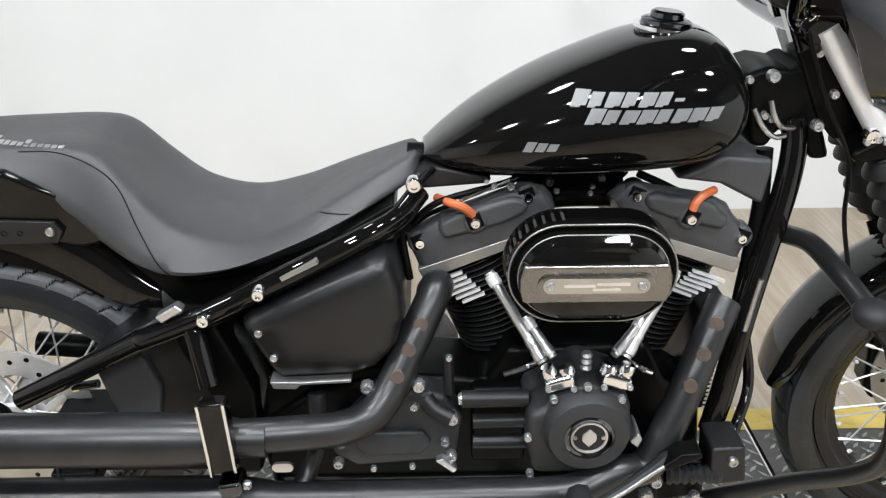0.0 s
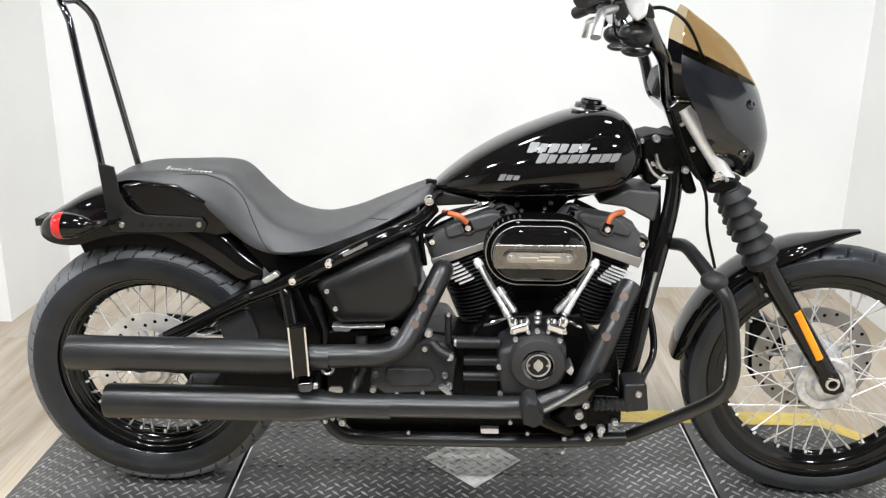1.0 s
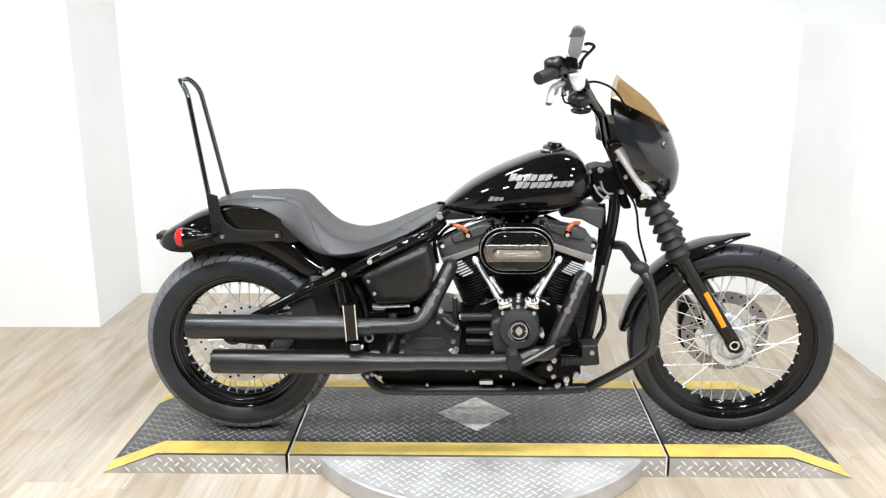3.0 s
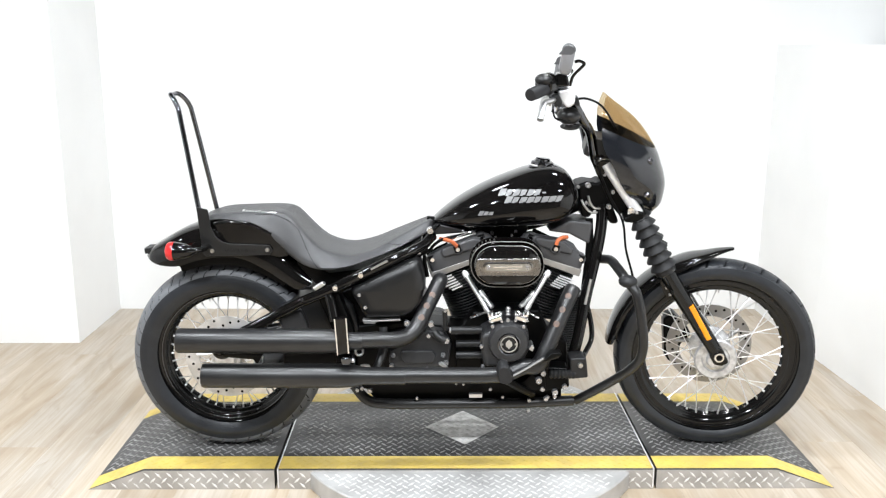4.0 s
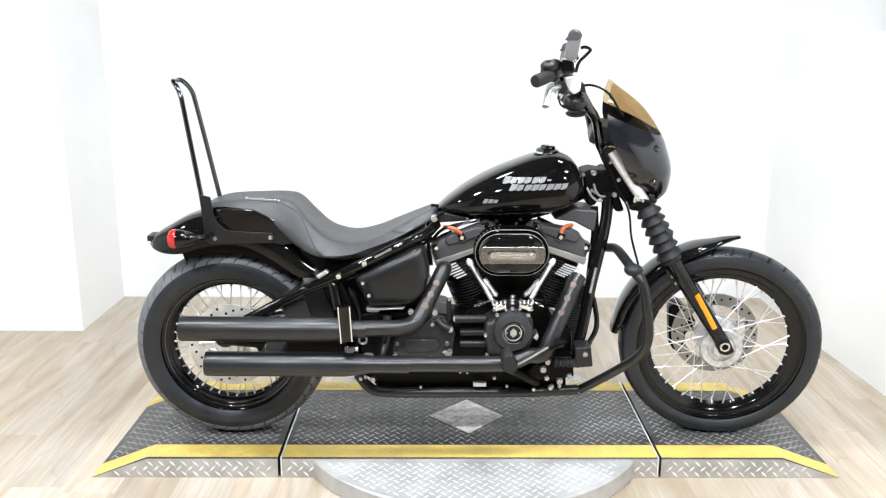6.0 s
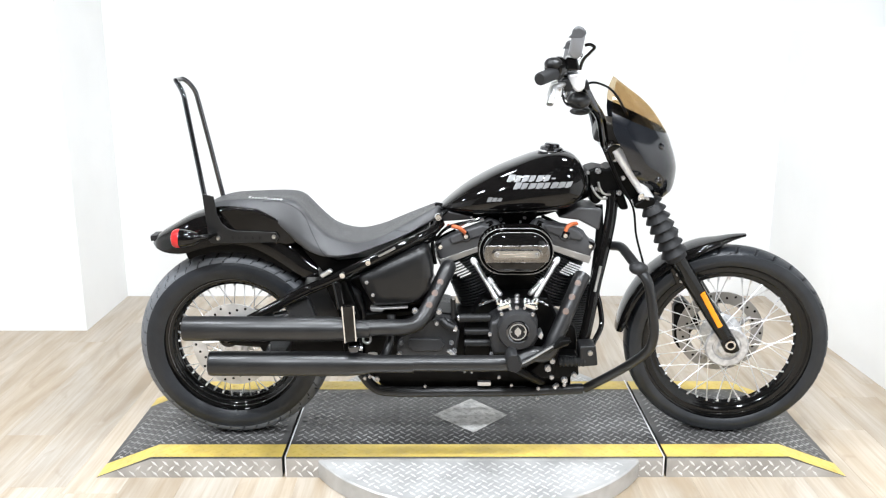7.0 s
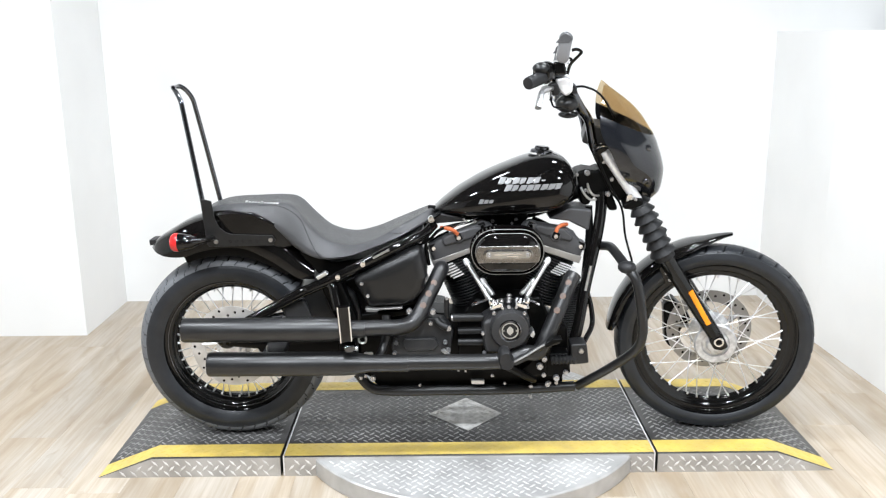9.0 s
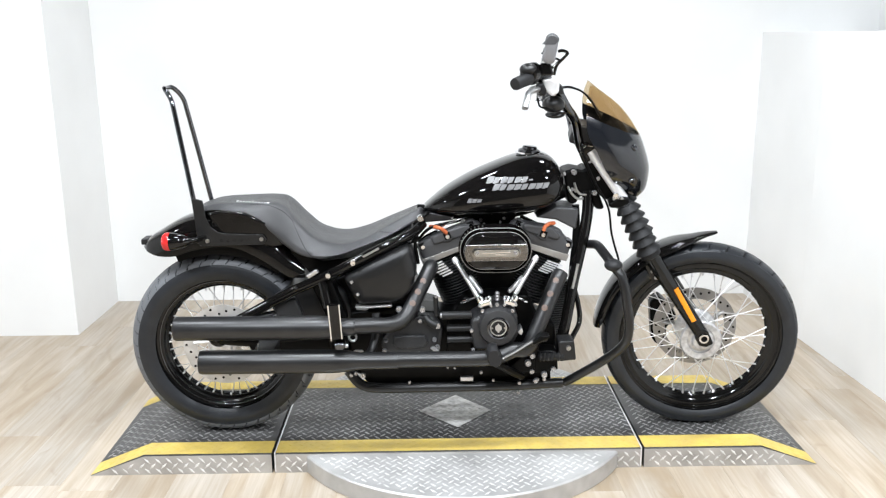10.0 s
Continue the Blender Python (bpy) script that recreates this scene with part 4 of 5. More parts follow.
ft("seat_rail", ((0.081, -0.160, 0.441), (0.260, -0.165, 0.537), (0.284, -0.170, 0.549), (0.374, -0.175, 0.589), (0.455, -0.175, 0.630), (0.529, -0.170, 0.666), (0.601, -0.150, 0.696), (0.647, -0.120, 0.712), (0.678, -0.080, 0.735)), 0.0165, GLOSS, None, "black frame rail", True)
ft("frame_rail", ((0.363, -0.160, 0.566), (0.434, -0.165, 0.607), (0.574, -0.150, 0.661), (0.660, -0.100, 0.696)), 0.012, DEEP, None, "", True)
ft("lower_rail", ((0.426, -0.150, 0.258), (0.469, -0.160, 0.212), (0.534, -0.165, 0.201), (0.715, -0.165, 0.201), (0.950, -0.165, 0.203), (1.133, -0.150, 0.205)), 0.0165, SATIN, None, "black lower frame rail", True)
ft("down_tube", ((1.215, -0.050, 0.831), (1.218, -0.060, 0.784), (1.209, -0.070, 0.711), (1.19, -0.080, 0.619), (1.168, -0.100, 0.53), (1.147, -0.120, 0.415), (1.131, -0.130, 0.346)), 0.0185, GLOSS, None, "gloss black frame down tube")
# Added silver strip that imitates the tube's bright reflection.
bp("tube_glint", tube([(1.183, -0.1065, 0.6), (1.166, -0.1185, 0.52)], 0.0075, 10, 1, flat=0.5), STEEL, label="silver strip imitating the highlight on the down tube")
ft("back_bone", ((0.659, 0.000, 0.762), (0.824, 0.000, 0.752), (1.006, 0.000, 0.763), (1.184, 0.000, 0.841)), 0.022, DEEP)
bp("throttle_cable", tube([(0.735, -0.090, 0.725), (0.765, -0.090, 0.738), (0.800, -0.080, 0.749), (0.819, -0.070, 0.754)], 0.0032, 8), CHROME, eng)
ft("cooler_hose", ((1.178, -0.055, 0.787), (1.182, -0.060, 0.697), (1.172, -0.070, 0.578), (1.163, -0.080, 0.485)), 0.012, DEEP)
ft("cable_guide", ((0.662, -0.100, 0.606), (0.653, -0.100, 0.689), (0.678, -0.100, 0.756), (0.698, -0.080, 0.771)), 0.006, DEEP)
ft("wiring", ((0.660, -0.080, 0.676), (0.688, -0.090, 0.712), (0.721, -0.090, 0.729), (0.786, -0.070, 0.739), (0.830, -0.050, 0.746)), 0.005, DEEP)
ft("wiring", ((0.655, -0.050, 0.645), (0.681, -0.050, 0.681), (0.726, -0.060, 0.707)), 0.004, DEEP)
ft("wiring", ((0.999, -0.050, 0.749), (1.033, -0.050, 0.733), (1.067, -0.050, 0.716)), 0.006, DEEP)
for p, r in (((0.380, -0.200, 0.597), .0095), ((0.459, -0.200, 0.637), .0095), ((0.628, -0.125, 0.696), .0155), ((0.671, -0.110, 0.758), .0115)):
    bb(p, r, None, CHROME, h=0.008)
bp("frame_clip", prism(((0.307, -0.180, 0.592), (0.339, -0.180, 0.611), (0.349, -0.180, 0.602), (0.316, -0.180, 0.582)), -0.185, -0.165), ALU, bevel=0.003)
bp("rail_label", prism(((0.488, -0.190, 0.656), (0.539, -0.190, 0.682), (0.542, -0.190, 0.677), (0.491, -0.190, 0.651)), -0.192, -0.18), DARKSTEEL, label="small worn label")
bp("tank_mount", prism(((0.670, -0.060, 0.757), (0.703, -0.060, 0.769), (0.783, -0.060, 0.753), (0.780, -0.060, 0.742), (0.681, -0.060, 0.735)), -0.07, 0.07), MATTE, bevel=0.008)
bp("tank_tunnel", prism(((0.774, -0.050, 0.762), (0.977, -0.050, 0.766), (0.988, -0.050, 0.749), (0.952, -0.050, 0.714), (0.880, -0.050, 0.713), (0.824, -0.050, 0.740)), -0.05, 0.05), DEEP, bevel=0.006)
for p, r in (((0.868, -0.060, 0.740), .0062), ((0.902, -0.070, 0.765), .004), ((0.931, -0.060, 0.733), .0045), ((0.929, -0.060, 0.722), .004), ((0.879, -0.060, 0.726), .0045), ((0.944, -0.060, 0.745), .0055), ((0.809, -0.090, 0.745), .006), ((0.785, -0.090, 0.747), .0045), ((0.774, -0.090, 0.754), .0035)):
    bb(p, r)
bp("coil_cover", prism(((1.045, -0.060, 0.750), (1.112, -0.060, 0.784), (1.184, -0.060, 0.779), (1.185, -0.060, 0.766), (1.178, -0.060, 0.707), (1.113, -0.060, 0.741)), -0.08, 0.06), ROCKER, label="dark grey cover under the tank", bevel=0.008)
bp("steering_head", prism(((1.135, -0.050, 0.897), (1.166, -0.050, 0.906), (1.197, -0.050, 0.901), (1.218, -0.050, 0.912), (1.275, -0.050, 0.771), (1.247, -0.050, 0.768), (1.221, -0.050, 0.811), (1.193, -0.050, 0.816), (1.178, -0.050, 0.787), (1.153, -0.050, 0.792)), -0.06, 0.06), DEEP, label="black steering head", bevel=0.01)
for p, r in (((1.168, -0.070, 0.896), .0092), ((1.232, -0.090, 0.831), .0085), ((1.138, -0.065, 0.890), .0055), ((1.166, -0.065, 0.839), .006), ((1.176, -0.065, 0.833), .005)):
    bb(p, r)
# Added filler closing the gap under the seat; its black is painted shade.
bp("under_seat_filler", prism(((0.254, -0.120, 0.707), (0.299, -0.120, 0.646), (0.353, -0.120, 0.619), (0.446, -0.120, 0.632), (0.545, -0.120, 0.673), (0.642, -0.120, 0.731), (0.647, -0.120, 0.712), (0.545, -0.120, 0.657), (0.445, -0.120, 0.609), (0.361, -0.120, 0.567), (0.312, -0.120, 0.577), (0.250, -0.120, 0.651)), -0.11, 0.11), DEEP, bevel=0.006)
# Added filler between the cylinders, shade put into its colour.
bp("valley_filler", prism(((0.829, -0.050, 0.566), (1.032, -0.050, 0.570), (1.005, -0.050, 0.448), (0.856, -0.050, 0.445)), -0.04, 0.06), DEEP, eng, bevel=0.01)
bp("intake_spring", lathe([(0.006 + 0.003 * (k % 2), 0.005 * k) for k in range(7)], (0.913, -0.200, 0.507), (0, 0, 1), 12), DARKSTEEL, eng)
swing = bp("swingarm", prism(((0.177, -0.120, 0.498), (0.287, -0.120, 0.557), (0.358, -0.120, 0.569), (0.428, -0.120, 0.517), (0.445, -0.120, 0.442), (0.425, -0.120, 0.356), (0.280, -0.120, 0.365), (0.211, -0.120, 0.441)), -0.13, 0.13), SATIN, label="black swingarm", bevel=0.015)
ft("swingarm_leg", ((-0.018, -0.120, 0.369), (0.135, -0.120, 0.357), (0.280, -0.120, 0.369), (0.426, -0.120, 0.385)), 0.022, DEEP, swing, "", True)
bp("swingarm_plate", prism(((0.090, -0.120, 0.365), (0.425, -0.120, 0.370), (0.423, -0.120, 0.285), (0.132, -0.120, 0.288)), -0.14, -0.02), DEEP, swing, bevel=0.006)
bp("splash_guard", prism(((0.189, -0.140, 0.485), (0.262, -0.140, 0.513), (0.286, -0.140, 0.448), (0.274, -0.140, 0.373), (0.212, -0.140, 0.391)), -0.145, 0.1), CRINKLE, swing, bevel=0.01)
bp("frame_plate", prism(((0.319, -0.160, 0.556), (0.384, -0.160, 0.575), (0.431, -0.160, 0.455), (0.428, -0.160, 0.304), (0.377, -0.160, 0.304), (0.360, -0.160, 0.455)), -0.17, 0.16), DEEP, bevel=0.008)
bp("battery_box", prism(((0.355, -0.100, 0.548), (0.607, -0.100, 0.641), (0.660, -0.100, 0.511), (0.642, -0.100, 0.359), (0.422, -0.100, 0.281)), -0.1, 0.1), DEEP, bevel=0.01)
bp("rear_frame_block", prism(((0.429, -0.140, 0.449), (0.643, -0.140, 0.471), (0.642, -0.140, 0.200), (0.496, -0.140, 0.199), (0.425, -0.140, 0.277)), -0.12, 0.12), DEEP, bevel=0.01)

# exhaust shields, holes and clamps
HA = Vector((0.04, -0.92, 0.38)).normalized()
for p in (V((0.677, -0.145, 0.556)) + HA * 0.0238, V((0.660, -0.165, 0.527)) + HA * 0.0238, V((0.643, -0.185, 0.495)) + HA * 0.0238):
    bp("shield_hole", lathe([(0.0105, -0.012), (0.0105, 0.001), (0.0095, 0.0018), (0, 0.0018)], p, HA, 18), COPPER, ex, "heat-tinted pipe seen through shield hole")
HB = Vector((-0.16, -0.91, 0.38)).normalized()
for p in (V((1.106, -0.150, 0.554)) + HB * 0.0238, V((1.086, -0.170, 0.516)) + HB * 0.0238, V((1.066, -0.190, 0.476)) + HB * 0.0238):
    bp("shield_hole", lathe([(0.0105, -0.012), (0.0105, 0.001), (0.0095, 0.0018), (0, 0.0018)], p, HB, 18), COPPER, lx, "heat-tinted pipe seen through shield hole")
bp("shield_joint", lathe([(0.0255, 0), (0.0255, 0.004)], (0.579, -0.270, 0.339), (1, 0, 0), 32), SATIN, lx)
clamp = bp("muffler_bracket", prism(((0.387, -0.31, 0.534), (0.425, -0.31, 0.537), (0.4305, -0.31, 0.424), (0.394, -0.31, 0.419)), -0.312, -0.288), GLOSS, label="black muffler bracket with chrome edges", bevel=0.004)
for x0, x1, zt, zb in ((0.3885, 0.3955, 0.534, 0.42), (0.4225, 0.428, 0.536, 0.426)):
    bp("bracket_edge", tube([(x0, -0.313, zt), (x1, -0.313, zb)], 0.0025, 12, 1), CHROME, clamp, "chrome bracket edge", sharp=60)
bp("bracket_clamp", prism(((0.404, -0.320, 0.415), (0.437, -0.320, 0.420), (0.440, -0.320, 0.405), (0.432, -0.320, 0.394), (0.408, -0.320, 0.394)), -0.33, -0.29), BLACKBAR, clamp, bevel=0.006)
bp("bracket_stem", tube([(0.375, -0.200, 0.490), (0.360, -0.180, 0.557), (0.348, -0.170, 0.575)], 0.016, 12), GLOSS, clamp)
bb((0.441, -0.310, 0.402), 0.007, clamp, axis=(1, -0.2, 0))
bp("pipe_hanger", tube([(0.526, -0.190, 0.467), (0.527, -0.210, 0.411), (0.515, -0.230, 0.367), (0.502, -0.250, 0.347)], 0.014, 12), SATIN, lx)
bp("muffler_mount", prism(((0.140, -0.200, 0.367), (0.206, -0.200, 0.368), (0.204, -0.200, 0.338), (0.138, -0.200, 0.336)), -0.24, -0.12), MATTE, lx, bevel=0.003)
bp("mount_plate", prism(((0.154, -0.245, 0.388), (0.158, -0.245, 0.388), (0.155, -0.245, 0.359), (0.152, -0.245, 0.359)), -0.245, -0.235), ALU, lx)
bp("ring_nut", lathe([(0.009, -0.006), (0.009, 0.003), (0.0105, 0.005), (0.0135, 0.005), (0.015, 0.003), (0.015, -0.006)], (0.450, -0.200, 0.390), (0, -1, 0), 20, caps=False), ALU, None, "bare metal ring nut")
bb((0.480, -0.200, 0.259), 0.009)
bb((0.441, -0.200, 0.261), 0.006)
bp("reflector_tab", layered((0.467, -0.200, 0.339), ((0.016, 0.008, -0.195), (0.016, 0.008, -0.2))), ALU)


# ---- front end, turned slightly ----
def fp(name, bm, material, parent=None, label="", bevel=0.0, sharp=35):
    return bp(name, bm, material, parent, label, bevel, sharp, steer=True)


AX0 = V((1.620, -0.115, 0.353))
fork = fp("lower_triple_clamp", prism(((1.307, -0.100, 0.822), (1.324, -0.100, 0.834), (1.350, -0.100, 0.829), (1.356, -0.100, 0.813), (1.340, -0.100, 0.801), (1.319, -0.100, 0.795), (1.295, -0.100, 0.793), (1.284, -0.100, 0.807)), -0.125, 0.125), DEEP, label="black fork clamp", bevel=0.018)
fp("upper_triple_clamp", prism(((1.189, -0.080, 0.973), (1.208, -0.080, 0.993), (1.245, -0.080, 0.992), (1.253, -0.080, 0.967), (1.233, -0.080, 0.953), (1.207, -0.080, 0.952)), -0.11, 0.11), GLOSS, fork, bevel=0.008)
for s in (1, -1):
    S = lambda p: (p[0], p[1] * s, p[2])
    top, mid = V(S((1.226, -0.100, 0.976))), V(S((1.335, -0.100, 0.820)))
    fp("fork_tube", tube([top, mid], 0.0172, 20, 1), BRIGHT, fork, "chrome fork tube")
    b0, b1 = V(S((1.341, -0.100, 0.803))), V(S((1.428, -0.100, 0.641)))
    d = (b1 - b0).normalized()
    L = (b1 - b0).length
    prof = [(0.022, -0.004), (0.026, 0.0)]
    for k in range(6):
        h = L * k / 6
        g = 0.027 + 0.004 * k / 5
        prof += [(g - 0.002, h + 0.003), (g + 0.011, h + L / 9), (g + 0.012, h + L / 9 + 0.003), (g - 0.002, h + L / 6 - 0.001)]
    prof += [(0.034, L - 0.003), (0.034, L + 0.012), (0.028, L + 0.016)]
    fp("fork_boot", lathe(prof, b0, d, 28), BOOT, fork, "black ribbed rubber fork boot", sharp=30)
    ax = V(S(AX0))
    lo = V(S((AX0.x, -0.1, AX0.z)))
    leg_top = b1 + d * 0.005
    leg = fp("fork_leg", tube([leg_top, leg_top.lerp(lo, 0.3), leg_top.lerp(lo, 0.9), lo + (lo - leg_top).normalized() * 0.018], [0.027, 0.0255, 0.023, 0.021], 20, 4), RIM, fork, "gloss black fork leg")
    fp("axle_lug", prism([(lo.x + u, 0, lo.z + v) for u, v in ((-0.03, 0.0), (-0.012, 0.035), (0.012, 0.025), (0.034, -0.02), (0.012, -0.034), (-0.012, -0.03))], lo.y - 0.021, lo.y + 0.021), GLOSS, leg, bevel=0.006)
    fp("axle_hole", lathe([(0.009, 0.0), (0.009, 0.005), (0, 0.005)], (lo.x, lo.y - s * 0.018, lo.z), (0, -s, 0), 16), DEEP, leg)
    fp("axle_nut", lathe([(0.0165, -0.01), (0.0165, 0.009), (0.0155, 0.011), (0.0105, 0.011), (0.0085, 0.004), (0, 0.004)], (lo.x, lo.y - s * 0.018, lo.z), (0, -s, 0), 16), CHROME, leg, "silver axle nut")
    r0, r1 = V(S((1.518, -0.126, 0.526))), V(S((1.582, -0.126, 0.416)))
    e = (r1 - r0).normalized()
    nrm = Vector((0, -s, 0))
    sd = e.cross(nrm).normalized()
    rows = []
    for k, w in ((-0.004, 0.005), (0.0, 0.0082), (1.0, 0.0082), (1.004, 0.005)):
        p = r0 + (r1 - r0) * k
        rows.append([p + sd * a * w + nrm * b for a, b in ((-1, -0.012), (-1, 0.003), (-0.6, 0.0055), (0.6, 0.0055), (1, 0.003), (1, -0.012))])
    fp("reflector", rings(rows), AMBER, leg, "amber fork reflector")
for p, r in (((1.252, -0.110, 0.888), .0065), ((1.225, -0.100, 0.941), .006), ((1.303, -0.125, 0.827), .005), ((1.317, -0.125, 0.831), .005), ((1.328, -0.125, 0.828), .005)):
    bb(p, r, fork, steer=True)
for p, r in (((1.309, -0.120, 0.835), .011), ((1.332, -0.110, 0.823), .009), ((1.210, -0.100, 0.982), .01)):
    bb(p, r, fork, CHROME, steer=True)
fp("neck_hose", tube([(1.158, -0.080, 0.854), (1.172, -0.085, 0.831), (1.193, -0.080, 0.813), (1.217, -0.070, 0.814)], 0.004, 8), STEEL, fork)
fp("neck_hose", tube([(1.178, -0.085, 0.868), (1.186, -0.09, 0.846), (1.2, -0.085, 0.83), (1.222, -0.075, 0.826)], 0.004, 8), STEEL, fork)
fp("axle", tube([(AX0.x, -0.1, AX0.z), (AX0.x, 0.1, AX0.z)], 0.011, 12, 1), STEEL, fork)

# fender
rows = []
c = Vector((FC[0] + 0.006, FC[1], FC[2]))
for k in range(37):
    q = k / 36
    th = radians(85.5 + 89.5 * q)
    R0 = 0.353 + 0.012 * q + 0.016 * max(0, (0.15 - q) / 0.15)
    w = 0.062 * min(1, 0.18 + 3.2 * q) * (1 if q < 0.93 else 1 - 3 * (q - 0.93))
    drop = 0.026 * min(1, 0.15 + 2.6 * q) * (1 if q < 0.93 else 1 - 4 * (q - 0.93))
    sec = [(-1, drop), (-0.97, drop * 0.5), (-0.82, drop * 0.2), (-0.5, drop * 0.05), (0, 0), (0.5, drop * 0.05), (0.82, drop * 0.2), (0.97, drop * 0.5), (1, drop)]
    ring = [(R0 - d, w * a) for a, d in sec] + [(R0 - d - 0.003, (w - 0.003) * a) for a, d in sec[::-1]]
    rows.append([(c.x + r * math.cos(th), c.y + y, c.z + r * math.sin(th)) for r, y in ring])
ff = fp("front_fender", rings(rows), GLOSS, label="gloss black front fender", sharp=50)
for s in (1, -1):
    fp("fender_bracket", prism(((1.410, -0.070, 0.607), (1.449, -0.070, 0.620), (1.470, -0.070, 0.534), (1.445, -0.070, 0.533)), -s * 0.066, -s * 0.075), GLOSS, ff, bevel=0.002)
for p in ((1.444, -0.080, 0.570), (1.457, -0.080, 0.547)):
    bb(p, 0.0055, ff, steer=True)
fp("brake_caliper", prism(((1.461, 0.090, 0.409), (1.492, 0.090, 0.432), (1.543, 0.090, 0.382), (1.561, 0.090, 0.353), (1.525, 0.090, 0.312), (1.528, 0.090, 0.272), (1.494, 0.090, 0.246), (1.474, 0.090, 0.274)), 0.055, 0.12), DEEP, fork, "black front brake caliper", bevel=0.01)

# fairing
FA = (((1.217, -0.070, 1.176), (1.228, 0.000, 1.171), .07), ((1.208, -0.115, 1.135), (1.324, 0.000, 1.098), .115), ((1.206, -0.140, 1.093), (1.384, 0.000, 1.016), .14), ((1.212, -0.155, 1.038), (1.403, 0.000, 0.973), .155), ((1.246, -0.155, 0.975), (1.416, 0.000, 0.934), .155), ((1.274, -0.145, 0.918), (1.422, 0.000, 0.897), .145), ((1.320, -0.100, 0.856), (1.414, 0.000, 0.839), .1), ((1.368, -0.050, 0.820), (1.392, 0.000, 0.811), .055))
fr = interp([(e[0], e[2], f[0], f[2], w) for e, f, w in FA], 6)


def shell(rows5, t):
    rows = []
    for xb, zb, xf, zf, w in rows5:
        outer, inner = [], []
        for k in range(25):
            a = math.pi * (k / 24 - 0.5)
            cx = max(0, math.cos(a)) ** 0.75
            sy = math.copysign(abs(math.sin(a)) ** 0.9, math.sin(a))
            outer.append((xb + (xf - xb) * cx, w * sy, zb + (zf - zb) * cx))
            inner.append((xb + (xf - t - xb) * cx, (w - t) * sy, zb + (zf - zb) * cx))
        rows.append(outer + inner[::-1])
    return rings(rows)


fairing = fp("headlamp_fairing", shell(fr[12:], 0.004), FAIRING, label="gloss black quarter fairing round the headlamp", sharp=50)
fp("windscreen", shell(fr[:13], 0.003), SMOKE, fairing, "amber smoke tinted windscreen", sharp=50)
for p, ax in (((1.341, -0.131, 0.8765), (0.24, -0.83, -0.51)), ((1.3455, -0.13, 0.981), (0.66, -0.69, 0.29))):
    bp("fairing_screw", lathe([(0.0105, -0.008), (0.0105, 0.003), (0.0085, 0.006), (0.0045, 0.0065), (0.004, 0.004), (0, 0.004)], p, ax, 16), BLACKBAR, fairing, "dark polished fairing screw")
fp("headlamp", lathe([(0.02, -0.09), (0.06, -0.08), (0.082, -0.03), (0.086, 0.0), (0.08, 0.01), (0.05, 0.02), (0, 0.024)], (1.348, 0.000, 0.925), (1, 0, -0.1), 32), MATTE, fairing, "black headlamp bowl")
fp("fairing_bracket", prism(((1.165, -0.050, 1.032), (1.192, -0.050, 1.053), (1.233, -0.050, 1.044), (1.272, -0.050, 0.983), (1.247, -0.050, 0.948), (1.199, -0.050, 0.980), (1.156, -0.050, 0.996)), -0.07, 0.07), MATTE, fairing, bevel=0.008)

fp("fork_shroud", prism(((1.194, -0.050, 0.953), (1.226, -0.050, 0.954), (1.268, -0.050, 0.900), (1.308, -0.050, 0.823), (1.279, -0.050, 0.804), (1.249, -0.050, 0.839)), -0.07, 0.07), DEEP, fork, bevel=0.006)

# handlebar
MID = Vector((0, math.cos(radians(6.8)), -math.sin(radians(6.8))))


def far(p):
    """The twin of a point on the other side of the slightly leaning bike."""
    p = V(p)
    return p - MID * (2 * p.dot(MID))


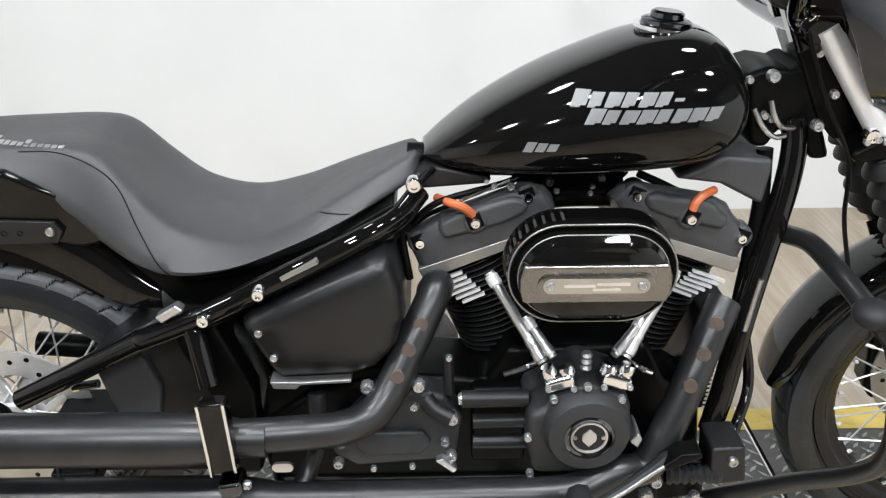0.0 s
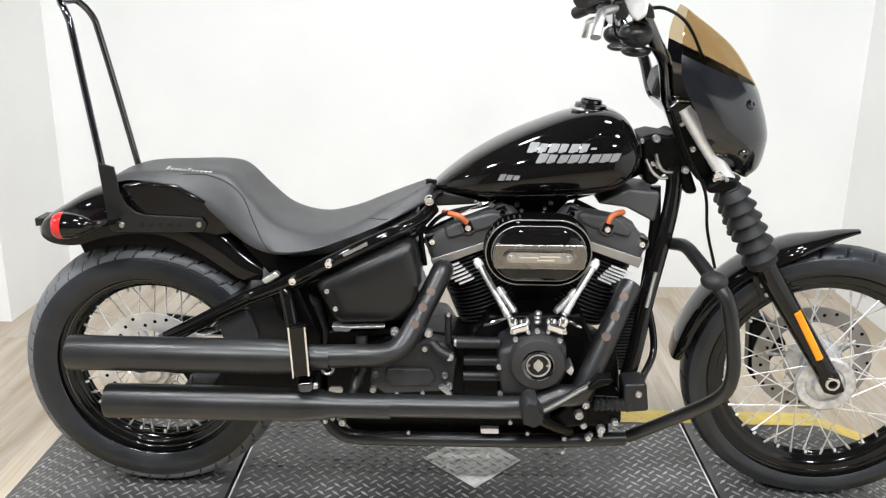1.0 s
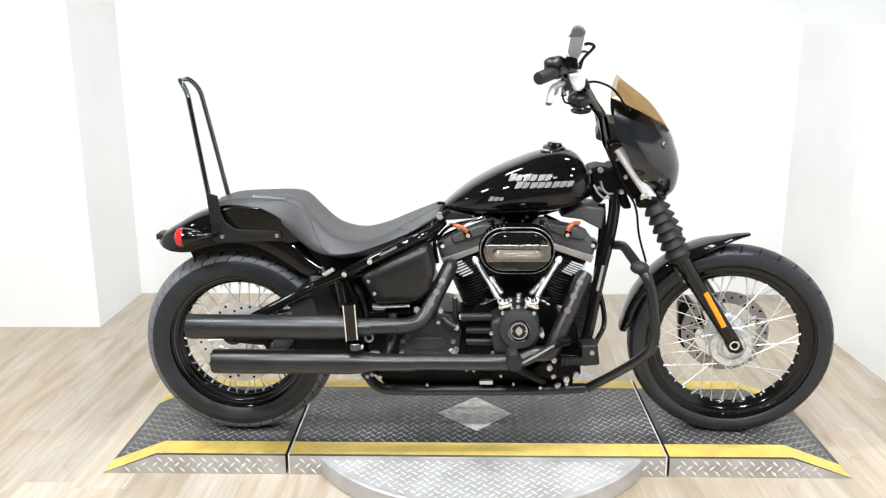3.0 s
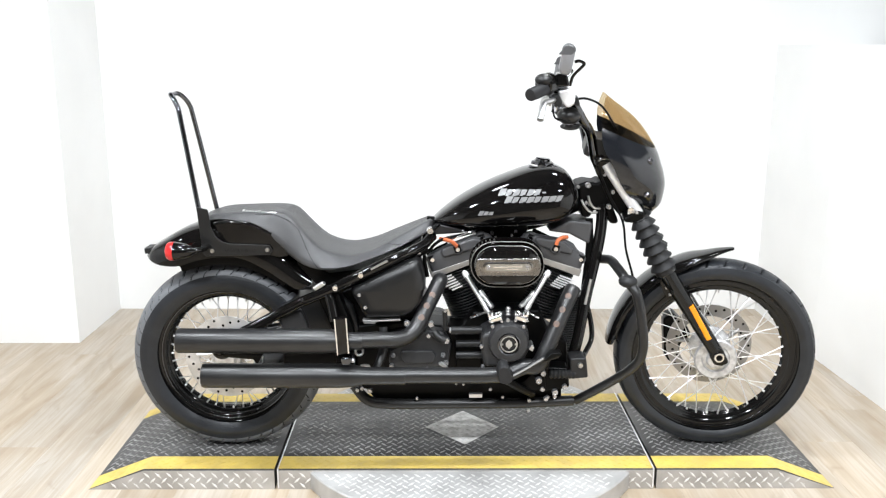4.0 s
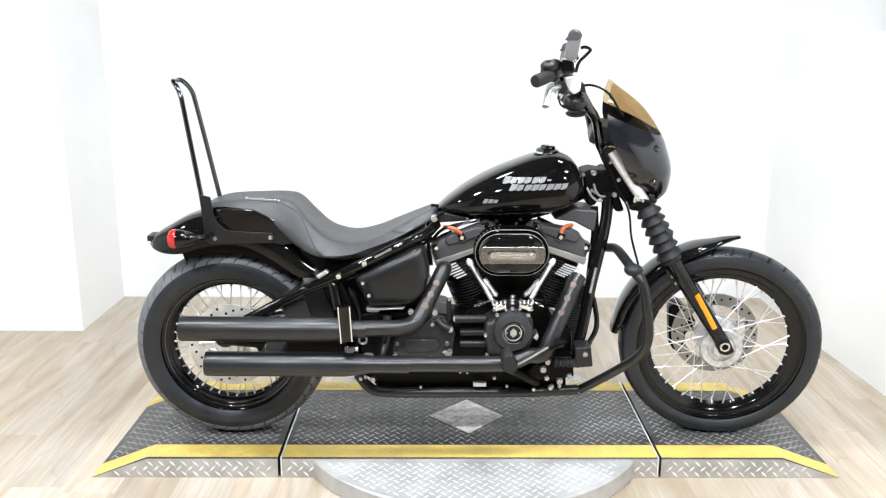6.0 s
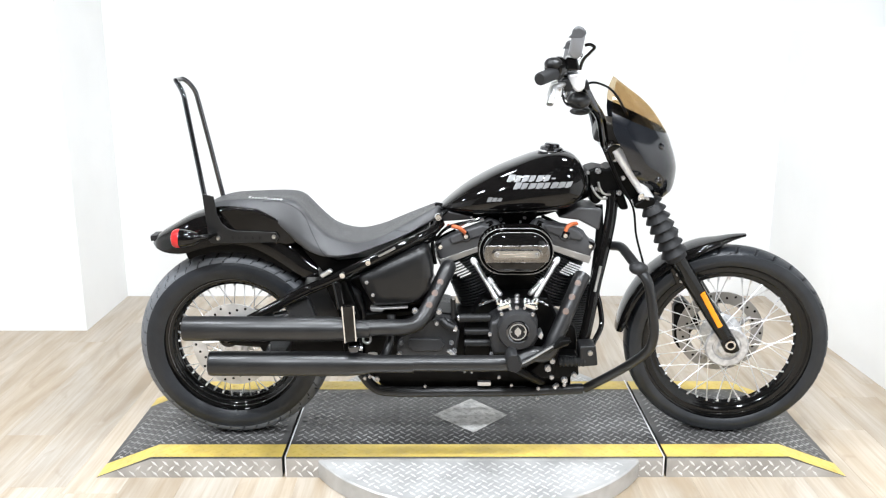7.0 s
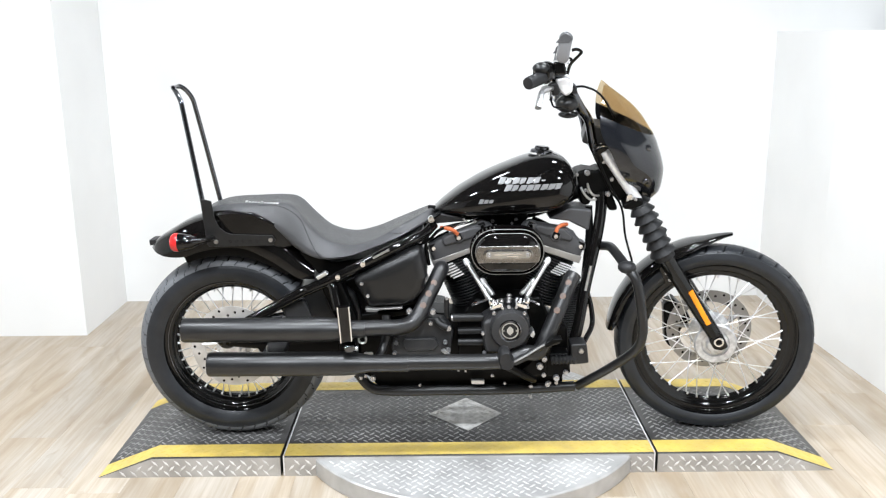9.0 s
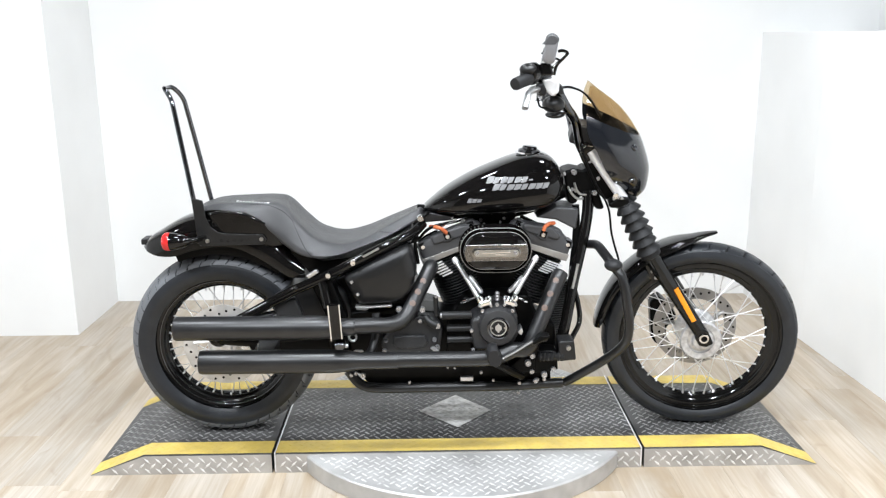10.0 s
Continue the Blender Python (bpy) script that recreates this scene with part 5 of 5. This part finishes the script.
BAR = [(0.997, -0.385, 1.221), (1.015, -0.360, 1.227), (1.037, -0.325, 1.232), (1.070, -0.280, 1.224), (1.099, -0.250, 1.205), (1.121, -0.225, 1.166), (1.145, -0.190, 1.122), (1.173, -0.140, 1.074), (1.191, -0.085, 0.993), (1.207, -0.050, 0.963), (1.212, 0.000, 0.946)]
bar = fp("handlebar", tube(BAR[:-1] + [far(p) for p in BAR[:-1]][::-1], 0.0145, 16, 6), BLACKBAR, label="tall polished black handlebar", sharp=60)
for s in (1, -1):
    S = V if s == 1 else far
    g0, g1 = S((0.992, -0.390, 1.220)), S((1.039, -0.322, 1.232))
    d = (g1 - g0).normalized()
    L = (g1 - g0).length
    prof = [(0.006, -0.004), (0.0165, -0.003), (0.018, 0.002), (0.018, L * 0.9), (0.022, L * 0.92), (0.022, L)]
    fp("grip", lathe(prof, g0, d, 20), BOOT, bar, "black rubber grip")
    DY = lambda a, b: (a, b) if s == 1 else (-a + 0.24, -b + 0.24)
    hs = fp("switch_housing", lathe([(0.02, 0), (0.029, 0.004), (0.03, 0.02), (0.03, 0.035), (0.024, 0.045)], S((1.024, -0.335, 1.239)), d, 20), GLOSS, bar, "black switch housing")
    fp("lever_clamp", ball(S((1.027, -0.330, 1.254)), 0.026, 0.026, 0.018), SATIN, hs)
    fp("reservoir", prism((S((1.059, -0.300, 1.272)), S((1.091, -0.300, 1.269)), S((1.099, -0.300, 1.235)), S((1.062, -0.300, 1.235))), *DY(-0.325, -0.27)), GLOSS, bar, "black brake fluid reservoir", bevel=0.006)
    fp("master_cylinder", prism((S((1.065, -0.290, 1.224)), S((1.097, -0.290, 1.228)), S((1.117, -0.290, 1.217)), S((1.115, -0.290, 1.184)), S((1.097, -0.290, 1.172)), S((1.073, -0.290, 1.194))), *DY(-0.31, -0.255)), BRIGHT, bar, "chrome master cylinder", bevel=0.008)
    fp("cylinder_clamp", prism((S((1.111, -0.270, 1.210)), S((1.126, -0.270, 1.200)), S((1.132, -0.270, 1.177)), S((1.114, -0.270, 1.179))), *DY(-0.29, -0.25)), MATTE, bar, bevel=0.004)
    fp("lever", tube([S((1.071, -0.290, 1.198)), S((1.048, -0.330, 1.196)), S((1.030, -0.370, 1.194)), S((1.025, -0.400, 1.179)), S((1.020, -0.420, 1.157))], [0.008, 0.0095, 0.0105, 0.0105, 0.011], 12, flat=0.8), ALU, bar, "bright brake lever")
    fp("lever_pivot", tube([S((1.058, -0.300, 1.185)), S((1.058, -0.310, 1.164))], 0.009, 10, 1), CHROME, bar)
    fp("switch_block", prism((S((1.047, -0.310, 1.211)), S((1.070, -0.310, 1.214)), S((1.083, -0.310, 1.187)), S((1.071, -0.310, 1.174)), S((1.054, -0.310, 1.189))), *DY(-0.32, -0.28)), MATTE, bar, bevel=0.006)
    sig = fp("turn_signal", ball(S((1.102, -0.250, 1.144)), 0.034, 0.03, 0.026), SATIN, bar, "black bullet turn signal")
    fp("signal_stem", tube([S((1.102, -0.250, 1.153)), S((1.099, -0.260, 1.180))], 0.008, 10, 1), GLOSS, sig)
    fp("signal_base", ball(S((1.108, -0.200, 1.105)), 0.03, 0.025, 0.011), SATIN, sig)
    mc0 = S((1.088, -0.330, 1.311))
    body = [(mc0.x - 0.0 + p[2] + 0.004 * math.sin(p[0] * 60), 0, mc0.z + p[0]) for p in stadium((0, 0, 0), 0.042, 0.0185)]
    mir = fp("mirror", rings([[(mc0.x + (q[0] - mc0.x) * k, mc0.y + y, mc0.z + (q[2] - mc0.z) * k) for q in body] for k, y in ((0.7, -0.022), (0.94, -0.018), (1.0, -0.008), (0.96, 0.01), (0.7, 0.02))]), MIRROR, bar, "grey rear-view mirror housing")
    fp("mirror_cap", rings([[(mc0.x + (q[0] - mc0.x) * k, mc0.y + y, mc0.z + 0.014 + max(0, q[2] - mc0.z - 0.014) * k) for q in body] for k, y in ((0.85, -0.0225), (1.03, -0.018), (1.05, 0.0))]), ROCKER, mir)
    fp("mirror_stem", tube([S((1.110, -0.330, 1.304)), S((1.122, -0.325, 1.306)), S((1.136, -0.315, 1.298)), S((1.128, -0.310, 1.286)), S((1.108, -0.300, 1.263)), S((1.100, -0.295, 1.235))], 0.0045, 10), GLOSS, mir)
    fp("bar_clamp", prism(((1.176, -0.050, 0.991), (1.218, -0.050, 0.999), (1.244, -0.050, 0.952), (1.205, -0.050, 0.928)), -0.075 * s, -0.03 * s), GLOSS, fork, bevel=0.005)
fp("brake_hose", tube([(1.121, -0.270, 1.195), (1.150, -0.250, 1.194), (1.189, -0.200, 1.173), (1.218, -0.170, 1.141), (1.251, -0.120, 1.084)], 0.0035, 8), DEEP, bar)
fp("cable", tube([(1.054, -0.330, 1.174), (1.062, -0.330, 1.149), (1.085, -0.310, 1.141), (1.123, -0.240, 1.118), (1.143, -0.200, 1.110)], 0.0028, 8), DEEP, bar)
fp("cable", tube([(1.199, -0.120, 0.974), (1.237, -0.120, 0.887), (1.286, -0.120, 0.799), (1.303, -0.110, 0.705), (1.331, -0.100, 0.613)], 0.0035, 8), DEEP, fork)
for p in ((1.171, -0.060, 1.009), (1.195, -0.090, 0.982), (1.218, -0.100, 0.948)):
    bb(p, 0.008, fork, GLOSS, steer=True)

# ---- engine guard and foot controls ----
G = [(1.222, -0.060, 0.655), (1.239, -0.120, 0.666), (1.247, -0.200, 0.659), (1.262, -0.280, 0.637), (1.285, -0.310, 0.603), (1.302, -0.320, 0.511), (1.310, -0.310, 0.437), (1.301, -0.270, 0.373), (1.248, -0.190, 0.288), (1.149, -0.110, 0.188)]
guard = ft("engine_guard", G, 0.0148, SATIN, None, "black tubular engine guard")[0]
bp("guard_peg", ball((1.260, -0.285, 0.642), 0.028, 0.03, 0.019), BOOT, guard, "rubber highway peg pad")
peg = bp("foot_peg", rings([[(q[0] + (p[0] - q[0]) * s, y, q[2] + (p[2] - q[2]) * s) for p in ((0.867, -0.360, 0.390), (0.873, -0.360, 0.412), (0.885, -0.360, 0.419), (0.900, -0.360, 0.416), (0.906, -0.360, 0.397), (0.917, -0.360, 0.381), (0.914, -0.360, 0.363), (0.897, -0.360, 0.353), (0.874, -0.360, 0.360))] for q in [(0.892, -0.360, 0.386)] for s, y in ((0.8, -0.33), (0.95, -0.336), (1.0, -0.355), (0.95, -0.385), (0.8, -0.395))]), BOOT, label="black rubber rider foot peg", sharp=50)
bp("peg_arm", tube([(0.904, -0.280, 0.326), (0.956, -0.240, 0.282), (0.995, -0.200, 0.249)], 0.012, 10), DEEP, peg)
pedal = bp("brake_pedal", tube([(0.923, -0.300, 0.350), (0.958, -0.290, 0.365), (1.001, -0.270, 0.382), (1.034, -0.250, 0.390), (1.067, -0.240, 0.394)], [0.007, 0.008, 0.01, 0.012, 0.009], 10), MATTE, label="black brake pedal arm")
bb((0.891, -0.330, 0.350), 0.012, pedal)
bp("pedal_pad", prism(((1.016, -0.260, 0.390), (1.042, -0.260, 0.412), (1.070, -0.260, 0.415), (1.074, -0.260, 0.406), (1.048, -0.260, 0.395), (1.023, -0.260, 0.383)), -0.275, -0.24), DEEP, pedal, bevel=0.004)
bp("pedal_step", tube([(0.919, -0.310, 0.351), (0.957, -0.300, 0.368), (0.999, -0.285, 0.388), (1.017, -0.280, 0.397)], 0.003, 8), DARKSTEEL, pedal, "worn pedal edge")
bp("heel_plate", prism(((0.947, -0.220, 0.283), (0.983, -0.220, 0.320), (1.029, -0.220, 0.369), (1.050, -0.220, 0.364), (1.032, -0.220, 0.310), (1.034, -0.220, 0.274), (0.986, -0.220, 0.266)), -0.22, -0.1), DEEP, pedal, bevel=0.006)
mc = bp("rear_master_cylinder", prism(((1.109, -0.200, 0.370), (1.160, -0.200, 0.373), (1.169, -0.200, 0.306), (1.114, -0.200, 0.301)), -0.21, -0.14), MATTE, label="black rear brake master cylinder", bevel=0.006)
bp("bellows", lathe([(0.012, 0), *[(0.012 + 0.004 * (k % 2), 0.006 * k) for k in range(1, 14)], (0.012, 0.085)], (1.046, -0.200, 0.316), (1, 0, 0), 18), MATTE, mc)
bb((1.142, -0.212, 0.349), 0.0085, mc, STEEL)
bp("control_plate", prism(((1.003, -0.200, 0.304), (1.033, -0.200, 0.335), (1.109, -0.200, 0.331), (1.114, -0.200, 0.265), (1.038, -0.200, 0.254), (1.005, -0.200, 0.262)), -0.19, 0.1), DEEP, mc, bevel=0.006)
for p, r in (((1.009, -0.240, 0.310), .011), ((1.023, -0.235, 0.332), .0095), ((1.097, -0.200, 0.272), .0085), ((1.024, -0.220, 0.273), .008), ((1.067, -0.200, 0.254), .0105), ((1.039, -0.200, 0.232), .008), ((0.863, -0.180, 0.256), .0055), ((0.986, -0.180, 0.184), .006)):
    bb(p, r, mc)
for p, r in (((0.455, -0.180, 0.259), .0065), ((0.629, -0.180, 0.225), .005), ((0.754, -0.180, 0.275), .004), ((0.777, -0.180, 0.273), .004), ((0.988, -0.180, 0.218), .0065), ((1.047, -0.180, 0.229), .0065), ((1.070, -0.180, 0.230), .0065), ((0.903, -0.180, 0.229), .005)):
    bb(p, r)
bp("bright_tab", prism(((0.795, -0.180, 0.242), (0.837, -0.180, 0.242), (0.837, -0.180, 0.229), (0.796, -0.180, 0.229)), -0.185, -0.17), ALU, bevel=0.001)
ft("brake_line", ((1.143, -0.170, 0.310), (1.162, -0.150, 0.359), (1.194, -0.100, 0.399), (1.191, -0.080, 0.459), (1.168, -0.070, 0.541)), 0.0085, GLOSS)

# ---- tail ----
sp = bp("sissy_bar_plate", prism(((-0.051, -0.125, 0.831), (-0.046, -0.125, 0.834), (-0.031, -0.125, 0.830), (-0.017, -0.125, 0.826), (-0.013, -0.125, 0.803), (-0.010, -0.125, 0.770), (0.003, -0.125, 0.742), (0.023, -0.125, 0.725), (0.044, -0.125, 0.719), (0.169, -0.125, 0.714), (0.179, -0.125, 0.699), (0.170, -0.125, 0.682), (-0.031, -0.125, 0.679), (-0.040, -0.125, 0.689), (-0.042, -0.125, 0.726), (-0.046, -0.125, 0.770)), -0.127, -0.12), SATIN, label="black sissy bar side plate", bevel=0.0015)
bp("sissy_bar_plate", prism([(p[0], 0, p[2]) for p in ((-0.044, -0.125, 0.759), (-0.011, -0.125, 0.759), (0.023, -0.125, 0.725), (0.169, -0.125, 0.714), (0.179, -0.125, 0.699), (0.170, -0.125, 0.682), (-0.031, -0.125, 0.679), (-0.042, -0.125, 0.726))], 0.12, 0.127), SATIN, bevel=0.0015)
for p in ((-0.009, -0.128, 0.696), (0.163, -0.128, 0.700)):
    bb(p, 0.0068, sp, STEEL)
for p in ((0.036, -0.127, 0.697), (0.056, -0.127, 0.697), (0.076, -0.127, 0.698), (0.098, -0.127, 0.698), (0.120, -0.127, 0.698)):
    bp("plate_hole", lathe([(0.0042, -0.002), (0.0042, 0.0006), (0.0032, 0.0006), (0.0028, -0.001), (0, -0.001)], p, (0, -1, 0), 12), DEEP, sp)
SB = [(-0.033, -0.118, 0.749), (-0.046, -0.114, 0.823), (-0.072, -0.098, 0.975), (-0.094, -0.082, 1.100), (-0.101, -0.076, 1.132), (-0.115, -0.064, 1.157), (-0.129, -0.046, 1.171), (-0.136, -0.02, 1.171)]
bp("sissy_bar", tube(SB + [(x, -0.72 * y, z) for x, y, z in SB[::-1]], 0.0076, 16, 6), BLACKBAR, label="tall gloss black sissy bar", sharp=60)
tl = V((-0.118, -0.190, 0.710))
sg = bp("rear_turn_signal", lathe([(0.022, -0.004), (0.0285, 0.0), (0.0285, 0.012), (0.026, 0.03), (0.021, 0.05), (0.013, 0.066), (0.007, 0.072)], tl, (1, 0, 0), 28), GLOSS, label="black bullet turn signal with red lens")
bp("signal_lens", lathe([(0.0288, 0.01), (0.0288, -0.003), (0.024, -0.011), (0.013, -0.016), (0, -0.018)], tl, (1, 0, 0), 28), RED, sg, "red lens")
bp("signal_stalk", tube([tl + Vector((0.06, 0, 0)), tl + Vector((0.085, 0.02, 0)), tl + Vector((0.1, 0.07, -0.002))], 0.009, 12), GLOSS, sg)
sg2 = bp("rear_turn_signal", lathe([(0.022, -0.004), (0.0285, 0.0), (0.0285, 0.012), (0.026, 0.03), (0.021, 0.05), (0.013, 0.066), (0.007, 0.072)], (tl.x, -tl.y, tl.z), (1, 0, 0), 28), GLOSS)
bp("signal_lens", lathe([(0.0288, 0.01), (0.0288, -0.003), (0.024, -0.011), (0.013, -0.016), (0, -0.018)], (tl.x, -tl.y, tl.z), (1, 0, 0), 28), RED, sg2, "red lens")
bp("plate_bracket", prism(((-0.254, -0.020, 0.681), (-0.233, -0.020, 0.682), (-0.235, -0.020, 0.665), (-0.253, -0.020, 0.662)), -0.03, 0.03), MATTE, fender, bevel=0.002)
bp("fender_strut", prism(((-0.010, -0.110, 0.783), (0.045, -0.110, 0.792), (0.110, -0.110, 0.785), (0.177, -0.110, 0.753), (0.223, -0.110, 0.710), (0.232, -0.110, 0.676), (0.199, -0.110, 0.669), (0.166, -0.110, 0.676), (0.038, -0.110, 0.715)), -0.118, -0.09), GLOSS, fender, bevel=0.008)
bp("axle_cover", lathe([(0.034, -0.02), (0.034, 0), (0.03, 0.006), (0.018, 0.006), (0.016, 0.012), (0, 0.012)], (0.003, -0.130, 0.372), (0, -1, 0), 28), GLOSS, swing, "black rear axle cover")
bp("axle_adjuster", tube([(0.157, -0.150, 0.455), (0.196, -0.150, 0.462)], 0.007, 10, 1), CHROME)

# ---- badge on the tank ----
from mathutils.bvhtree import BVHTree
tv = BVHTree.FromPolygons([v.co.copy() for v in tank.data.vertices], [tuple(p.vertices) for p in tank.data.polygons])


def on_tank(x, z):
    hit = tv.ray_cast(Vector((x, -1, z)) - BO, Vector((0, 1, 0)))
    return (hit[0] + BO, hit[1]) if hit[0] else (Vector((x, -0.14, z)), Vector((0, -1, 0)))


def badge_glint_block(x, z, w, h, name="badge_glint_block"):
    bm = bmesh.new()
    lean = 0.5 * h
    cuts = ((0, 0.62, 0, 1), (0.62, 0.97, 0.12, 1)) if w > 0.015 else ((0, 1, 0, 1),)
    for f0, f1, g0, g1 in cuts:
        pts = []
        for f, g in ((f0, g0), (f1, g0), (f1, g1), (f0, g1)):
            pts.append(on_tank(x + f * w + lean * g, z + g * h + 0.03 * f * w))
        rings([[p - n * 0.002 for p, n in pts], [p + n * 0.0022 for p, n in pts]], True, True, bm)
    return bp(name, bm, BADGE, tank, "plain silver block, badge letter and lower tank glint", bevel=0.0)


b0 = V((0.885, -0.130, 0.870))
b1 = V((0.903, -0.140, 0.855))
for k in range(6):
    badge_glint_block(b0.x - 0.004 + 0.0215 * k, b0.z + 0.001 * k, 0.0195 - 0.003 * (k % 2), 0.018 + 0.002 * (k == 0))
badge_glint_block(b0.x + 0.0215 * 6, b0.z + 0.012, 0.012, 0.004)
for k in range(8):
    badge_glint_block(b1.x - 0.004 + 0.0222 * k, b1.z - 0.005 + 0.001 * k, 0.0203 - 0.003 * (k % 3 == 1), 0.018 + 0.002 * (k == 0))
# Not badge: three silver blocks imitating a white reflection low on the tank.
for k in range(3):
    badge_glint_block(0.82 + 0.0155 * k, 0.809 + 0.0015 * k, 0.0125, 0.014 - 0.002 * k)
sv = BVHTree.FromPolygons([v.co.copy() for v in seat.data.vertices], [tuple(p.vertices) for p in seat.data.polygons])


def seam(pts):
    out = []
    for p in smooth_path(pts, 8):
        h = sv.ray_cast(Vector((p.x, -1, p.z)) - BO, Vector((0, 1, 0)))
        if h[0]:
            q = h[0] + BO + Vector((0, -0.0008, 0))
            if not out or abs(q.y - out[-1].y) < 0.012:
                out.append(q)
    if len(out) > 2:
        bp("seam", tube(out, 0.0009, 6, 1), DEEP, seat)


seam(((0.124, -0.110, 0.805), (0.178, -0.120, 0.804), (0.224, -0.120, 0.789), (0.258, -0.130, 0.760), (0.283, -0.140, 0.709), (0.309, -0.145, 0.663), (0.335, -0.150, 0.637)))
seam(((0.418, -0.150, 0.714), (0.476, -0.150, 0.716), (0.537, -0.145, 0.714), (0.579, -0.135, 0.713)))
sight = Vector((-0.5, 2.7, -0.5)).normalized()
for k in range(11):
    pts = []
    for u, v in ((0, 0), (0.0075, 0), (0.0095, 1), (0.002, 1)):
        q = Vector((0.079 + 0.0098 * k + u, -0.08, 0.8125 - 0.0006 * k + v * (0.0062 if k in (0, 5) else 0.0036)))
        h = sv.ray_cast(q - sight - BO, sight)
        pts.append((h[0] + BO, h[1]) if h[0] else (q, Vector((0, -0.5, 0.8))))
    bm = bmesh.new()
    rings([[q - n * 0.001 for q, n in pts], [q + n * 0.0008 for q, n in pts]], True, True, bm)
    bp("seat_mark", bm, ALU, seat, "small silver mark")

planks()
